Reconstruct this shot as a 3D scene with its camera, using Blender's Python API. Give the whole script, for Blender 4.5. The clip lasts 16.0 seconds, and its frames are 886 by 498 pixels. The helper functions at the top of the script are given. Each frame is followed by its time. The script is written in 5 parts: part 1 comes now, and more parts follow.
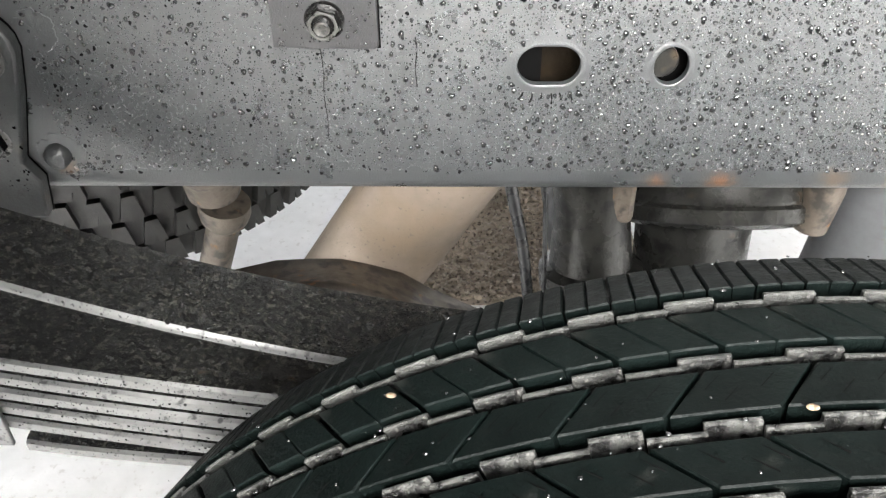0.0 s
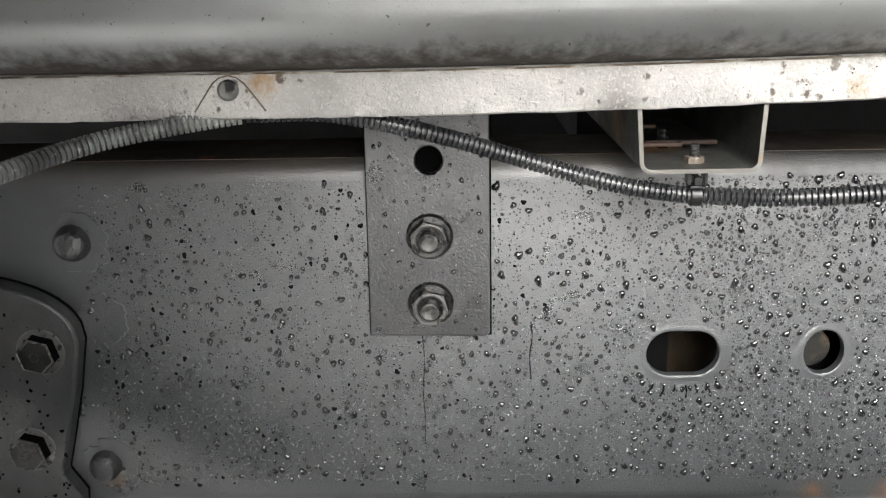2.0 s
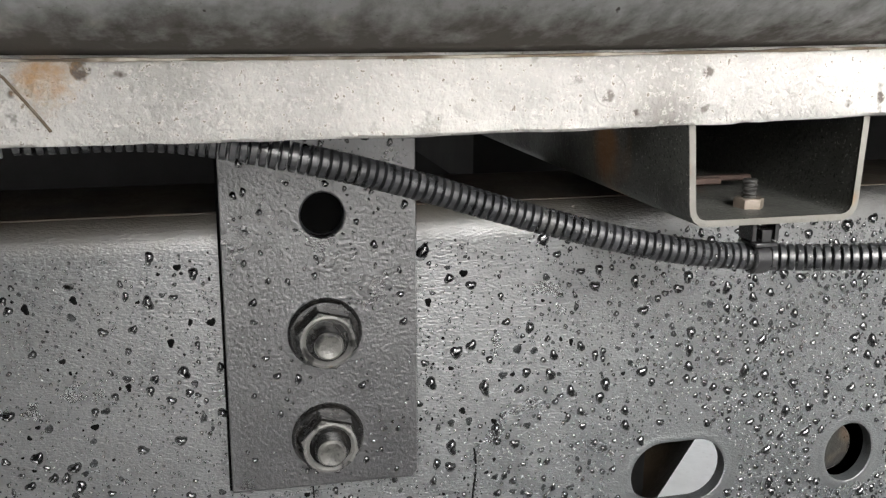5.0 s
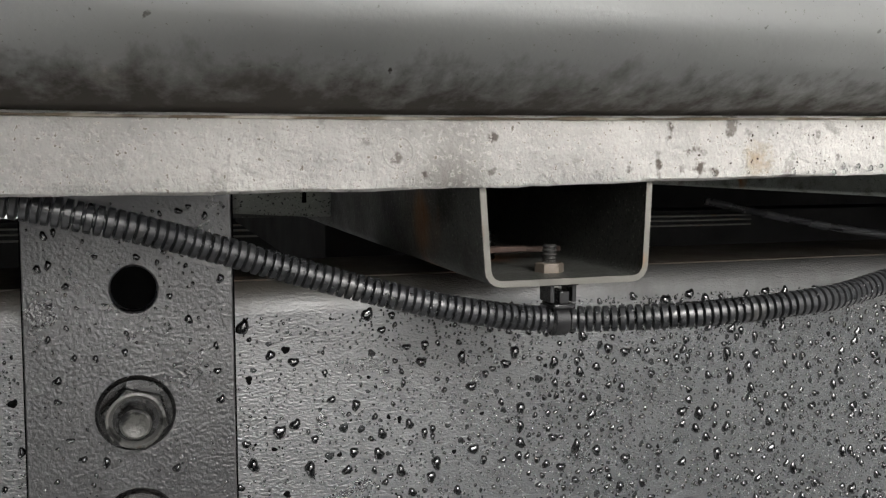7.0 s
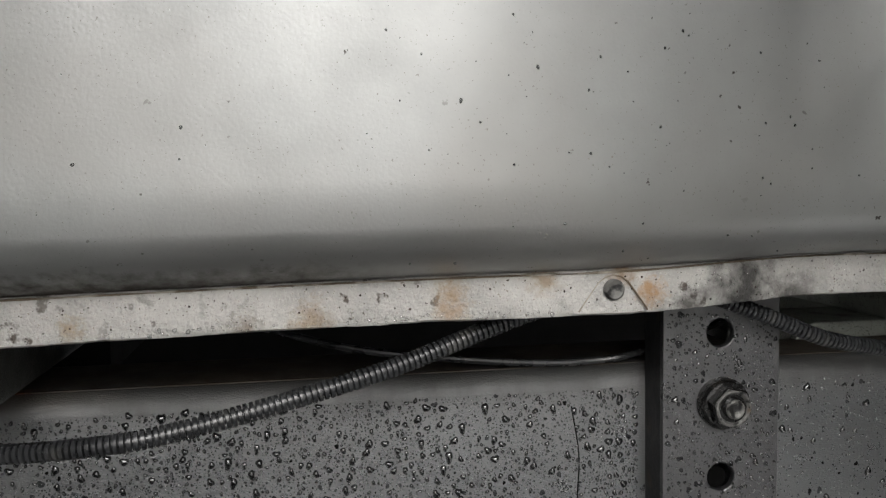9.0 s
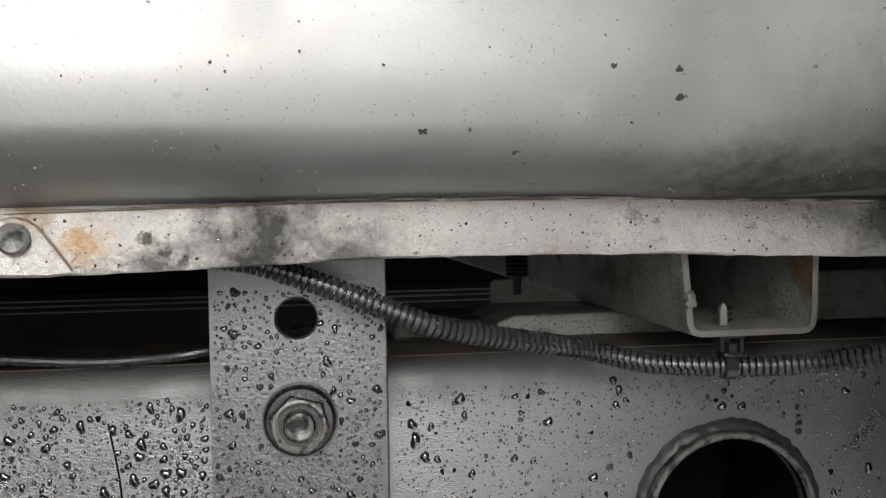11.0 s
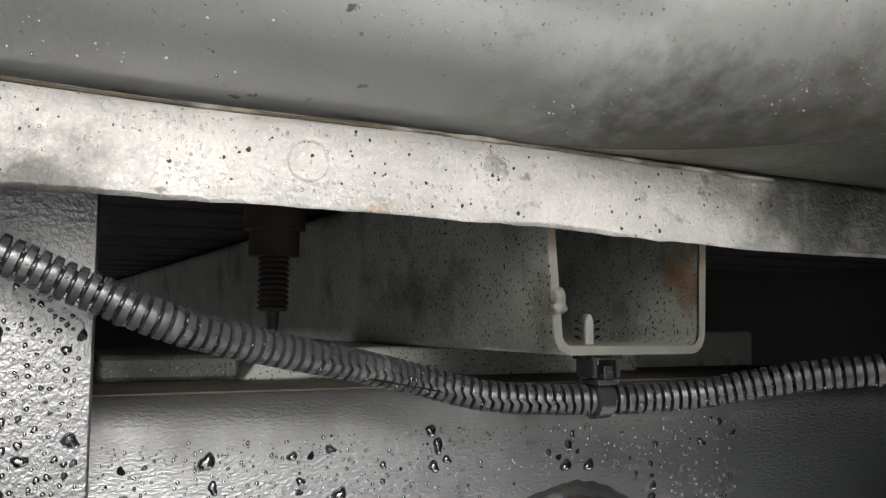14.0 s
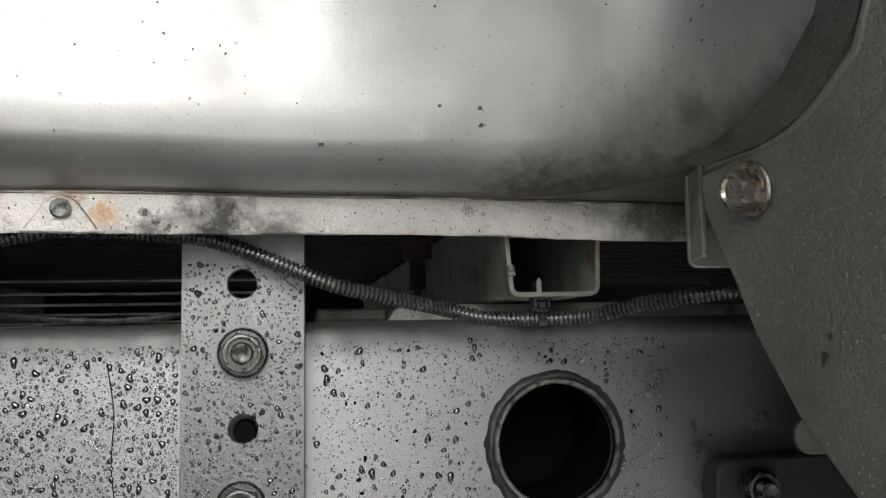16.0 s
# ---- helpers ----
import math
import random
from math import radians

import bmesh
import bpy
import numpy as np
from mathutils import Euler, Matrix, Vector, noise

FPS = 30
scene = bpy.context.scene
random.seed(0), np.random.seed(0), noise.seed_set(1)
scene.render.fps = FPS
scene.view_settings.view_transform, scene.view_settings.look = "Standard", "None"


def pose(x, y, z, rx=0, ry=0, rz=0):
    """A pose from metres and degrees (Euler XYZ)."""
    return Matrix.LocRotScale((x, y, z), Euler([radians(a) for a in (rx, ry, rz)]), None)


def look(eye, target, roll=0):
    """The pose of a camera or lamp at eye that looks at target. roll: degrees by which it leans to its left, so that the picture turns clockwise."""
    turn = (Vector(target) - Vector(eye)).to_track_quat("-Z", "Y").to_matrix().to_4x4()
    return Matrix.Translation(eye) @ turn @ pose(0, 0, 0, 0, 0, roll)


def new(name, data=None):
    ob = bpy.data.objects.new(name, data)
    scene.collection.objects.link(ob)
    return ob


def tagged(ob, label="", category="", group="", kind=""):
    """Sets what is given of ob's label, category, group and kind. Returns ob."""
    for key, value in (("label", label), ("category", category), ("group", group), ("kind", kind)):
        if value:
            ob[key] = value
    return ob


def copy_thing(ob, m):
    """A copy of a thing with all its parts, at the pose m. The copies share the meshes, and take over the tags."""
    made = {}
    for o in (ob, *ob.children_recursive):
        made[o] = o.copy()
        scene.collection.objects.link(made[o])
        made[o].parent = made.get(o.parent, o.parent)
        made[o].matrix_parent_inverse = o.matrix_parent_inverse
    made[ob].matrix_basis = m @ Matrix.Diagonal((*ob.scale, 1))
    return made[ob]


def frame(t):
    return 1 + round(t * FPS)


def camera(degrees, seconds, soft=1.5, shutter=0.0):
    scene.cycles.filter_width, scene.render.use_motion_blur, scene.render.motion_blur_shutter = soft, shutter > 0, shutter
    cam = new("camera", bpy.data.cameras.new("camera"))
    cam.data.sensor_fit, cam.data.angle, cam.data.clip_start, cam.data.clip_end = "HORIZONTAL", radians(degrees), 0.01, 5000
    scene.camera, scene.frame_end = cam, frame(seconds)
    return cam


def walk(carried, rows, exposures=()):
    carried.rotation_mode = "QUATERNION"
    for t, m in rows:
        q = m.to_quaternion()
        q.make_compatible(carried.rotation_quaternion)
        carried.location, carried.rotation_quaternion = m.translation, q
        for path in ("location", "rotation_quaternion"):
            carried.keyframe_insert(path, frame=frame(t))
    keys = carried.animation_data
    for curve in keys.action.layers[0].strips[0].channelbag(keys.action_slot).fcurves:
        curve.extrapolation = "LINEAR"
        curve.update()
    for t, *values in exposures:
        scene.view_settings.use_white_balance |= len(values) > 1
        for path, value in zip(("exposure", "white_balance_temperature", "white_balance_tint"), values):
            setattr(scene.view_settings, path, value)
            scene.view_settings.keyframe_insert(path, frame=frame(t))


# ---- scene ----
from mathutils.geometry import delaunay_2d_cdt

cam = camera(53.3, 16.0, soft=1.3)
PATH = [
    (0, (0.011, 0.012, 1.125), (-0.021, 1.579, -0.118), -0.5),
    (0.5, (-0.011, 0.007, 1.141), (-0.069, 1.605, -0.061), -0.8),
    (1, (-0.01, 0.005, 1.142), (-0.1, 1.673, 0.042), -1.5),
    (1.5, (-0.027, 0.037, 1.108), (-0.101, 1.853, 0.274), -1.1),
    (2, (-0.06, 0.077, 1.059), (-0.112, 1.991, 0.48), -1.2),
    (2.5, (-0.063, 0.096, 1.027), (-0.15, 2.036, 0.55), -1.4),
    (3, (-0.109, 0.116, 1.02), (-0.13, 2.051, 0.515), -0.9),
    (3.5, (-0.153, 0.131, 1.002), (-0.061, 2.068, 0.512), -0.8),
    (4, (-0.116, 0.177, 1.029), (-0.068, 2.088, 0.44), -2.3),
    (4.2, (-0.096, 0.201, 1.044), (0.018, 2.107, 0.448), -1.9),
    (6.3, (-0.138, 0.288, 0.987), (0.507, 2.167, 0.753), 0.2),
    (6.5, (-0.117, 0.276, 1.004), (0.507, 2.154, 0.713), 0.3),
    (7, (-0.078, 0.249, 1.007), (0.567, 2.131, 0.801), 0.2),
    (7.5, (-0.057, 0.215, 1.053), (0.562, 2.101, 0.808), 0.7),
    (8, (0.05, 0.151, 1.082), (0.441, 2.098, 0.845), -0.4),
    (8.5, (0.161, 0.11, 1.093), (0.513, 2.063, 0.849), -0.6),
    (9, (0.233, 0.103, 1.069), (0.541, 2.073, 0.917), -1.0),
    (9.5, (0.355, 0.092, 1.082), (0.515, 2.074, 0.864), -0.9),
    (10, (0.425, 0.122, 1.047), (0.551, 2.11, 0.861), -1.6),
    (10.2, (0.462, 0.134, 1.036), (0.517, 2.127, 0.882), -1.1),
    (12.3, (0.482, 0.349, 0.999), (1.292, 2.176, 1.077), -0.3),
    (12.5, (0.481, 0.358, 0.989), (1.319, 2.171, 1.106), -0.1),
    (13, (0.476, 0.37, 0.98), (1.387, 2.145, 1.114), 0.2),
    (13.5, (0.475, 0.364, 0.985), (1.384, 2.144, 1.08), 0.7),
    (14, (0.481, 0.341, 0.979), (1.382, 2.119, 1.142), 0.4),
    (14.5, (0.476, 0.298, 0.977), (1.339, 2.096, 1.126), 0.3),
    (15, (0.486, 0.216, 0.976), (1.195, 2.079, 1.131), 0.3),
    (15.5, (0.483, 0.116, 0.968), (1.048, 2.029, 1.12), -0.5),
    (16, (0.495, 0.041, 0.949), (0.834, 2.003, 1.138), -1.1),
]
EXPOSURES = [(0, 2.3), (0.5, 2.35), (1.0, 2.2), (1.5, 1.8), (2.0, 1.45), (2.5, 1.5), (3.0, 1.85), (3.5, 2.05), (4.2, 1.85), (6.3, 1.15), (7, 0.72), (7.5, 0.2), (8, -0.15), (9, -0.25), (9.5, -0.05), (10, 0.25), (12.3, 0.95), (13, 1.35), (14, 1.4), (14.5, 1.25), (15, 1.0), (16, 0.45)]
walk(cam, [(t, look(eye, target, roll)) for t, eye, target, roll in PATH], EXPOSURES)

# ---- light ----
SUN_EL, SUN_ROT = radians(31), radians(180)
world = bpy.data.worlds.new("world")
scene.world = world
world.use_nodes = True
wn = world.node_tree.nodes
sky = wn.new("ShaderNodeTexSky")
sky.sky_type, sky.sun_disc = "NISHITA", False
sky.sun_elevation, sky.sun_rotation = SUN_EL, SUN_ROT
sky.air_density, sky.dust_density, sky.ozone_density = 1.0, 6.0, 0.4
wn["Background"].inputs["Strength"].default_value = 0.12
grey = wn.new("ShaderNodeHueSaturation")
grey.inputs["Saturation"].default_value = 0.14
world.node_tree.links.new(sky.outputs[0], grey.inputs["Color"])
world.node_tree.links.new(grey.outputs[0], wn["Background"].inputs[0])
sun = new("sun", bpy.data.lights.new("sun", "SUN"))
sun.data.energy, sun.data.angle, sun.data.color = 1.9, radians(26), (1.0, 0.98, 0.955)
sun.matrix_world = look((0.2, -2.2, 2.46), (0.2, 0.4, 0.9))


# ---- materials ----
def material(name, base, rough=0.5, metal=0.0, spots=(), grain=0.12, grain_scale=60.0, bump=0.15, bump_scale=400.0,
             rough_var=0.12, trans=0.0, ior=1.45, dist=0.001, stains=(), stretch=None, drips=(), bump_detail=5.0):
    """spots: (colour, scale, low, high, mask scale) for blotches laid over the base by noise."""
    m = bpy.data.materials.new(name)
    m.use_nodes = True
    nt, bs = m.node_tree, m.node_tree.nodes["Principled BSDF"]
    link = nt.links.new
    tc = nt.nodes.new("ShaderNodeTexCoord").outputs["Object"]

    def nz(scale, detail=4.0, rgh=0.6):
        n = nt.nodes.new("ShaderNodeTexNoise")
        n.inputs["Scale"].default_value, n.inputs["Detail"].default_value, n.inputs["Roughness"].default_value = scale, detail, rgh
        link(tc, n.inputs["Vector"])
        return n.outputs["Fac"]

    def ramp(fac, lo, hi, a=0.0, b=1.0):
        r = nt.nodes.new("ShaderNodeMapRange")
        r.inputs["From Min"].default_value, r.inputs["From Max"].default_value = lo, hi
        r.inputs["To Min"].default_value, r.inputs["To Max"].default_value = a, b
        link(fac, r.inputs["Value"])
        return r.outputs["Result"]

    def mix(fac, a, b, mode="MIX"):
        x = nt.nodes.new("ShaderNodeMix")
        x.data_type, x.blend_type = "RGBA", mode
        for sock, v in ((x.inputs["Factor"], fac), (x.inputs["A"], a), (x.inputs["B"], b)):
            if isinstance(v, bpy.types.NodeSocket):
                link(v, sock)
            else:
                sock.default_value = (*v, 1) if isinstance(v, tuple) else v
        return x.outputs["Result"]

    big, fine = nz(grain_scale * 0.12, 5), nz(grain_scale, 6)
    lo = tuple(max(0.0, c * (1 - 2.2 * grain)) for c in base)
    hi = tuple(min(1.0, c * (1 + 2.2 * grain)) for c in base)
    col = mix(ramp(big, 0.3, 0.7), lo, hi)
    col = mix(ramp(fine, 0.35, 0.65, 0.0, 0.5), col, mix(1.0, col, tuple(1 - 1.6 * grain for _ in base), "MULTIPLY"))
    for colour, scale, low, high, mask in spots:
        f = ramp(nz(scale, 3, 0.5), low, high)
        if mask:
            mu = nt.nodes.new("ShaderNodeMath")
            mu.operation = "MULTIPLY"
            link(f, mu.inputs[0])
            link(ramp(nz(mask, 2), 0.42, 0.6), mu.inputs[1])
            f = mu.outputs[0]
        col = mix(f, col, colour)
    for place, radius, colour, amount in stains:
        vd = nt.nodes.new("ShaderNodeVectorMath")
        vd.operation = "DISTANCE"
        link(tc, vd.inputs[0])
        vd.inputs[1].default_value = place
        ad = nt.nodes.new("ShaderNodeMath")
        ad.operation = "MULTIPLY_ADD"
        link(nz(2.2 / radius, 5, 0.65), ad.inputs[0])
        ad.inputs[1].default_value = radius * 2.2
        link(vd.outputs["Value"], ad.inputs[2])
        col = mix(ramp(ad.outputs[0], radius * 1.25, radius * 2.1, amount, 0.0), col, colour)
    caked = []
    for low, high, reach, colour, amount, x0, x1 in drips:
        ax = nt.nodes.new("ShaderNodeSeparateXYZ")
        link(tc, ax.inputs[0])
        run = nt.nodes.new("ShaderNodeMapping")
        run.inputs["Scale"].default_value = (1.0, 0.8, 0.3)
        link(tc, run.inputs["Vector"])
        rag = nt.nodes.new("ShaderNodeTexNoise")
        rag.inputs["Scale"].default_value, rag.inputs["Detail"].default_value, rag.inputs["Roughness"].default_value = 110.0, 6.0, 0.65
        link(run.outputs["Vector"], rag.inputs["Vector"])
        z = nt.nodes.new("ShaderNodeMath")
        z.operation = "MULTIPLY_ADD"
        link(rag.outputs["Fac"], z.inputs[0])
        z.inputs[1].default_value = -reach
        link(ax.outputs["Z"], z.inputs[2])
        f = ramp(z.outputs[0], low - reach / 2, high - reach / 2, amount, 0.0)
        for edge, way in ((x0, 0.05), (x1, -0.05)):
            mu = nt.nodes.new("ShaderNodeMath")
            mu.operation = "MULTIPLY"
            link(f, mu.inputs[0])
            link(ramp(ax.outputs["X"], edge, edge + way), mu.inputs[1])
            f = mu.outputs[0]
        col = mix(f, col, colour)
        caked.append(f)
    link(col, bs.inputs["Base Color"])
    gloss = ramp(nz(grain_scale * 0.5, 5), 0.3, 0.7, max(0.02, rough - rough_var), min(1.0, rough + rough_var))
    for f in caked:
        dull = nt.nodes.new("ShaderNodeMath")
        dull.operation, dull.use_clamp = "MULTIPLY_ADD", True
        link(f, dull.inputs[0])
        dull.inputs[1].default_value = 0.4
        link(gloss, dull.inputs[2])
        gloss = dull.outputs[0]
    link(gloss, bs.inputs["Roughness"])
    bs.inputs["Metallic"].default_value = metal
    bs.inputs["Transmission Weight"].default_value = trans
    bs.inputs["IOR"].default_value = ior
    if bump:
        b = nt.nodes.new("ShaderNodeBump")
        b.inputs["Strength"].default_value, b.inputs["Distance"].default_value = bump, dist
        if stretch:
            mp = nt.nodes.new("ShaderNodeMapping")
            mp.inputs["Scale"].default_value = stretch
            link(tc, mp.inputs["Vector"])
            tc = mp.outputs["Vector"]
        link(nz(bump_scale, bump_detail, 0.6), b.inputs["Height"])
        link(b.outputs["Normal"], bs.inputs["Normal"])
    return m


M_FRAME = material("black_frame_paint", (0.046, 0.050, 0.052), 0.31, 0.0, [((0.012, 0.012, 0.013), 75, 0.72, 0.74, 0), ((0.010, 0.010, 0.011), 190, 0.69, 0.72, 9), ((0.06, 0.042, 0.03), 14, 0.72, 0.84, 0)], 0.06, 80, 1.0, 1150, 0.06, 0.0, 2.3, dist=0.00042, bump_detail=2.5, stretch=(0.5, 1.0, 1.0), drips=[(0.951, 0.930, 0.022, (0.012, 0.0115, 0.010), 1.0, 0.08, 1.5), (0.956, 0.944, 0.014, (0.075, 0.062, 0.044), 0.8, -1.3, 0.14)], stains=[((0.31, 0.6, 0.730), 0.014, (0.12, 0.08, 0.045), 0.6), ((0.36, 0.6, 0.728), 0.012, (0.13, 0.09, 0.05), 0.6), ((0.22, 0.6, 0.727), 0.012, (0.20, 0.09, 0.035), 0.8), ((0.17, 0.6, 0.728), 0.009, (0.18, 0.09, 0.04), 0.7), ((-0.30, 0.6, 0.742), 0.010, (0.18, 0.10, 0.05), 0.6)])
M_DUST = material("tan_road_dust", (0.06, 0.048, 0.035), 0.7, 0.0, [((0.05, 0.045, 0.04), 40, 0.5, 0.66, 0), ((0.2, 0.09, 0.05), 22, 0.66, 0.74, 0)], 0.2, 90, 0.6, 300)
M_LOOM_DUST = material("dust_caked_conduit", (0.16, 0.168, 0.158), 0.5, 0.0, [((0.05, 0.05, 0.05), 45, 0.52, 0.64, 0), ((0.32, 0.32, 0.30), 260, 0.6, 0.68, 0)], 0.15, 120, 0.6, 400)
M_PEBBLE = material("tan_stone", (0.28, 0.21, 0.14), 0.6, 0.0, [((0.14, 0.1, 0.07), 400, 0.5, 0.65, 0)], 0.2, 300, 0.6, 600)
M_STUDPALE = material("pale_nylon", (0.19, 0.187, 0.178), 0.45, 0.0, (), 0.1, 200, 0.3, 700)
M_PORT = material("worn_port_lip", (0.13, 0.128, 0.12), 0.4, 0.3, [((0.02, 0.02, 0.02), 160, 0.5, 0.6, 0)], 0.2, 120, 0.6, 400)
M_CRUST = material("pale_dirt_crust", (0.20, 0.19, 0.17), 0.7, 0.0, [((0.2, 0.17, 0.13), 300, 0.5, 0.65, 0)], 0.15, 200, 0.5, 500)
M_HANGER = material("crusted_hanger_paint", (0.020, 0.023, 0.023), 0.46, 0.0, [((0.012, 0.012, 0.012), 60, 0.55, 0.68, 0), ((0.07, 0.05, 0.035), 24, 0.64, 0.76, 0)], 0.16, 110, 1.0, 420, 0.1, 0.0, 2.0, dist=0.0007, bump_detail=3.0)
M_PLATE = material("black_plate_paint", (0.029, 0.029, 0.031), 0.32, 0.0, [((0.012, 0.012, 0.013), 170, 0.69, 0.72, 12), ((0.09, 0.09, 0.09), 50, 0.66, 0.82, 0)], 0.08, 110, 1.0, 700, 0.06, 0.0, 2.0, dist=0.00042, bump_detail=3.0)
M_OILY = material("oily_grey_casting", (0.034, 0.034, 0.031), 0.28, 0.3, [((0.12, 0.085, 0.055), 26, 0.66, 0.80, 0), ((0.012, 0.012, 0.012), 70, 0.52, 0.65, 0)], 0.2, 70, 0.5, 300)
# Near-black: paints the shade in holes and gaps; also dirt flecks, wires, slits
M_PIT = material("pit_shade_black", (0.003, 0.003, 0.003), 0.8, 0.0, (), 0.1, 60, 0.2, 300, 0.1, 0.0, 1.12)
M_BLACK = material("soft_black_steel", (0.02, 0.02, 0.021), 0.5, 0.0, [((0.05, 0.04, 0.03), 60, 0.6, 0.75, 0)], 0.15, 90, 0.3, 300)
M_STEEL = material("dark_nut_steel", (0.006, 0.006, 0.006), 0.26, 0.0, [((0.012, 0.011, 0.01), 160, 0.5, 0.62, 0)], 0.2, 200, 0.25, 600, 0.08, 0.0, 1.6, dist=0.0005)
M_STUD = material("bare_stud_steel", (0.036, 0.0355, 0.034), 0.30, 0.2, [((0.03, 0.028, 0.025), 300, 0.52, 0.6, 0)], 0.15, 200, 0.3, 700, dist=0.0005)
M_WORN = material("worn_bare_steel", (0.14, 0.138, 0.132), 0.34, 0.25, [((0.02, 0.02, 0.019), 230, 0.56, 0.64, 0), ((0.10, 0.07, 0.045), 90, 0.66, 0.74, 0)], 0.2, 200, 0.5, 600, dist=0.0006)
M_RUSTBOLT = material("rust_stained_bolt", (0.33, 0.31, 0.27), 0.25, 0.85, [((0.17, 0.11, 0.06), 130, 0.58, 0.70, 0), ((0.07, 0.05, 0.03), 260, 0.6, 0.68, 0)], 0.12, 200, 0.25, 600, dist=0.0005)
M_SILVER = material("silver_body_paint", (0.30, 0.304, 0.299), 0.45, 0.70, [((0.05, 0.045, 0.04), 200, 0.70, 0.73, 20), ((0.27, 0.26, 0.25), 6, 0.5, 0.75, 0), ((0.17, 0.16, 0.15), 900, 0.68, 0.73, 0)], 0.05, 45, 0.2, 520, 0.08, dist=0.0005,
                    stains=[((-0.165, 0.492, 1.0255), 0.008, (0.40, 0.38, 0.35), 0.8), ((-0.142, 0.492, 1.0245), 0.005, (0.36, 0.34, 0.31), 0.8), ((-0.085, 0.492, 1.0245), 0.006, (0.38, 0.36, 0.33), 0.8), ((-0.185, 0.492, 1.026), 0.012, (0.06, 0.05, 0.04), 0.7), ((-0.125, 0.492, 1.027), 0.010, (0.07, 0.06, 0.05), 0.7), ((-0.048, 0.492, 1.026), 0.009, (0.07, 0.06, 0.05), 0.6), ((0.615, 0.497, 1.057), 0.010, (0.42, 0.42, 0.40), 0.6), ((0.559, 0.487, 1.055), 0.008, (0.40, 0.40, 0.38), 0.5), ((0.619, 0.489, 1.041), 0.010, (0.16, 0.155, 0.14), 0.4), ((0.69, 0.44, 1.053), 0.013, (0.08, 0.075, 0.065), 0.6), ((0.473, 0.471, 1.161), 0.010, (0.16, 0.13, 0.11), 0.6), ((0.577, 0.494, 1.034), 0.010, (0.1, 0.095, 0.085), 0.6)],
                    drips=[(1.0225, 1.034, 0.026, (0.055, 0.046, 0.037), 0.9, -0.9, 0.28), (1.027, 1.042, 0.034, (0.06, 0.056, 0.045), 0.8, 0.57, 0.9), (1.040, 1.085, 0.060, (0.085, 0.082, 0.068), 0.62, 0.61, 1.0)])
M_SEALER = material("dirty_pale_flange", (0.46, 0.450, 0.427), 0.55, 0.0, [((0.34, 0.27, 0.18), 18, 0.64, 0.8, 0), ((0.10, 0.085, 0.07), 130, 0.62, 0.68, 14), ((0.34, 0.17, 0.06), 22, 0.68, 0.76, 0), ((0.12, 0.11, 0.10), 7, 0.64, 0.75, 0), ((0.58, 0.56, 0.53), 700, 0.56, 0.70, 0), ((0.2, 0.18, 0.15), 700, 0.64, 0.72, 0)], 0.12, 140, 1.0, 420, dist=0.0020, stains=[((0.455, 0.531, 1.010), 0.030, (0.03, 0.029, 0.027), 0.95), ((0.422, 0.520, 1.006), 0.012, (0.05, 0.045, 0.04), 0.85), ((0.485, 0.533, 1.004), 0.016, (0.05, 0.045, 0.04), 0.85), ((0.345, 0.511, 1.023), 0.012, (0.26, 0.17, 0.08), 0.7), ((0.300, 0.511, 1.022), 0.010, (0.28, 0.19, 0.09), 0.6), ((0.385, 0.515, 1.024), 0.010, (0.22, 0.13, 0.06), 0.75), ((0.495, 0.532, 1.006), 0.014, (0.10, 0.095, 0.09), 0.7), ((0.4, 0.512, 1.013), 0.010, (0.36, 0.19, 0.06), 0.8), ((-0.157, 0.508, 1.014), 0.010, (0.36, 0.20, 0.07), 0.8), ((0.3, 0.508, 1.01), 0.012, (0.33, 0.2, 0.09), 0.6), ((0.235, 0.508, 1.006), 0.012, (0.25, 0.17, 0.09), 0.7), ((0.205, 0.508, 1.004), 0.010, (0.16, 0.12, 0.08), 0.7), ((0.716, 0.543, 1.013), 0.045, (0.05, 0.05, 0.042), 0.92), ((0.778, 0.543, 1.015), 0.030, (0.06, 0.06, 0.055), 0.9), ((0.13, 0.508, 1.006), 0.008, (0.28, 0.2, 0.1), 0.7), ((0.564, 0.54, 1.003), 0.006, (0.40, 0.2, 0.05), 0.8), ((0.593, 0.54, 1.001), 0.005, (0.42, 0.22, 0.06), 0.7)])
M_LEDGE = material("grimy_ledge_paint", (0.14, 0.14, 0.12), 0.5, 0.4, [((0.07, 0.066, 0.055), 14, 0.45, 0.7, 0), ((0.04, 0.038, 0.033), 500, 0.6, 0.66, 0), ((0.2, 0.12, 0.06), 24, 0.66, 0.76, 0)], 0.12, 60, 0.4, 420)
M_CREASE = material("brown_seam_dirt", (0.13, 0.10, 0.068), 0.8, 0.0, [((0.36, 0.33, 0.28), 60, 0.50, 0.62, 0)], 0.2, 100, 0.8, 250)
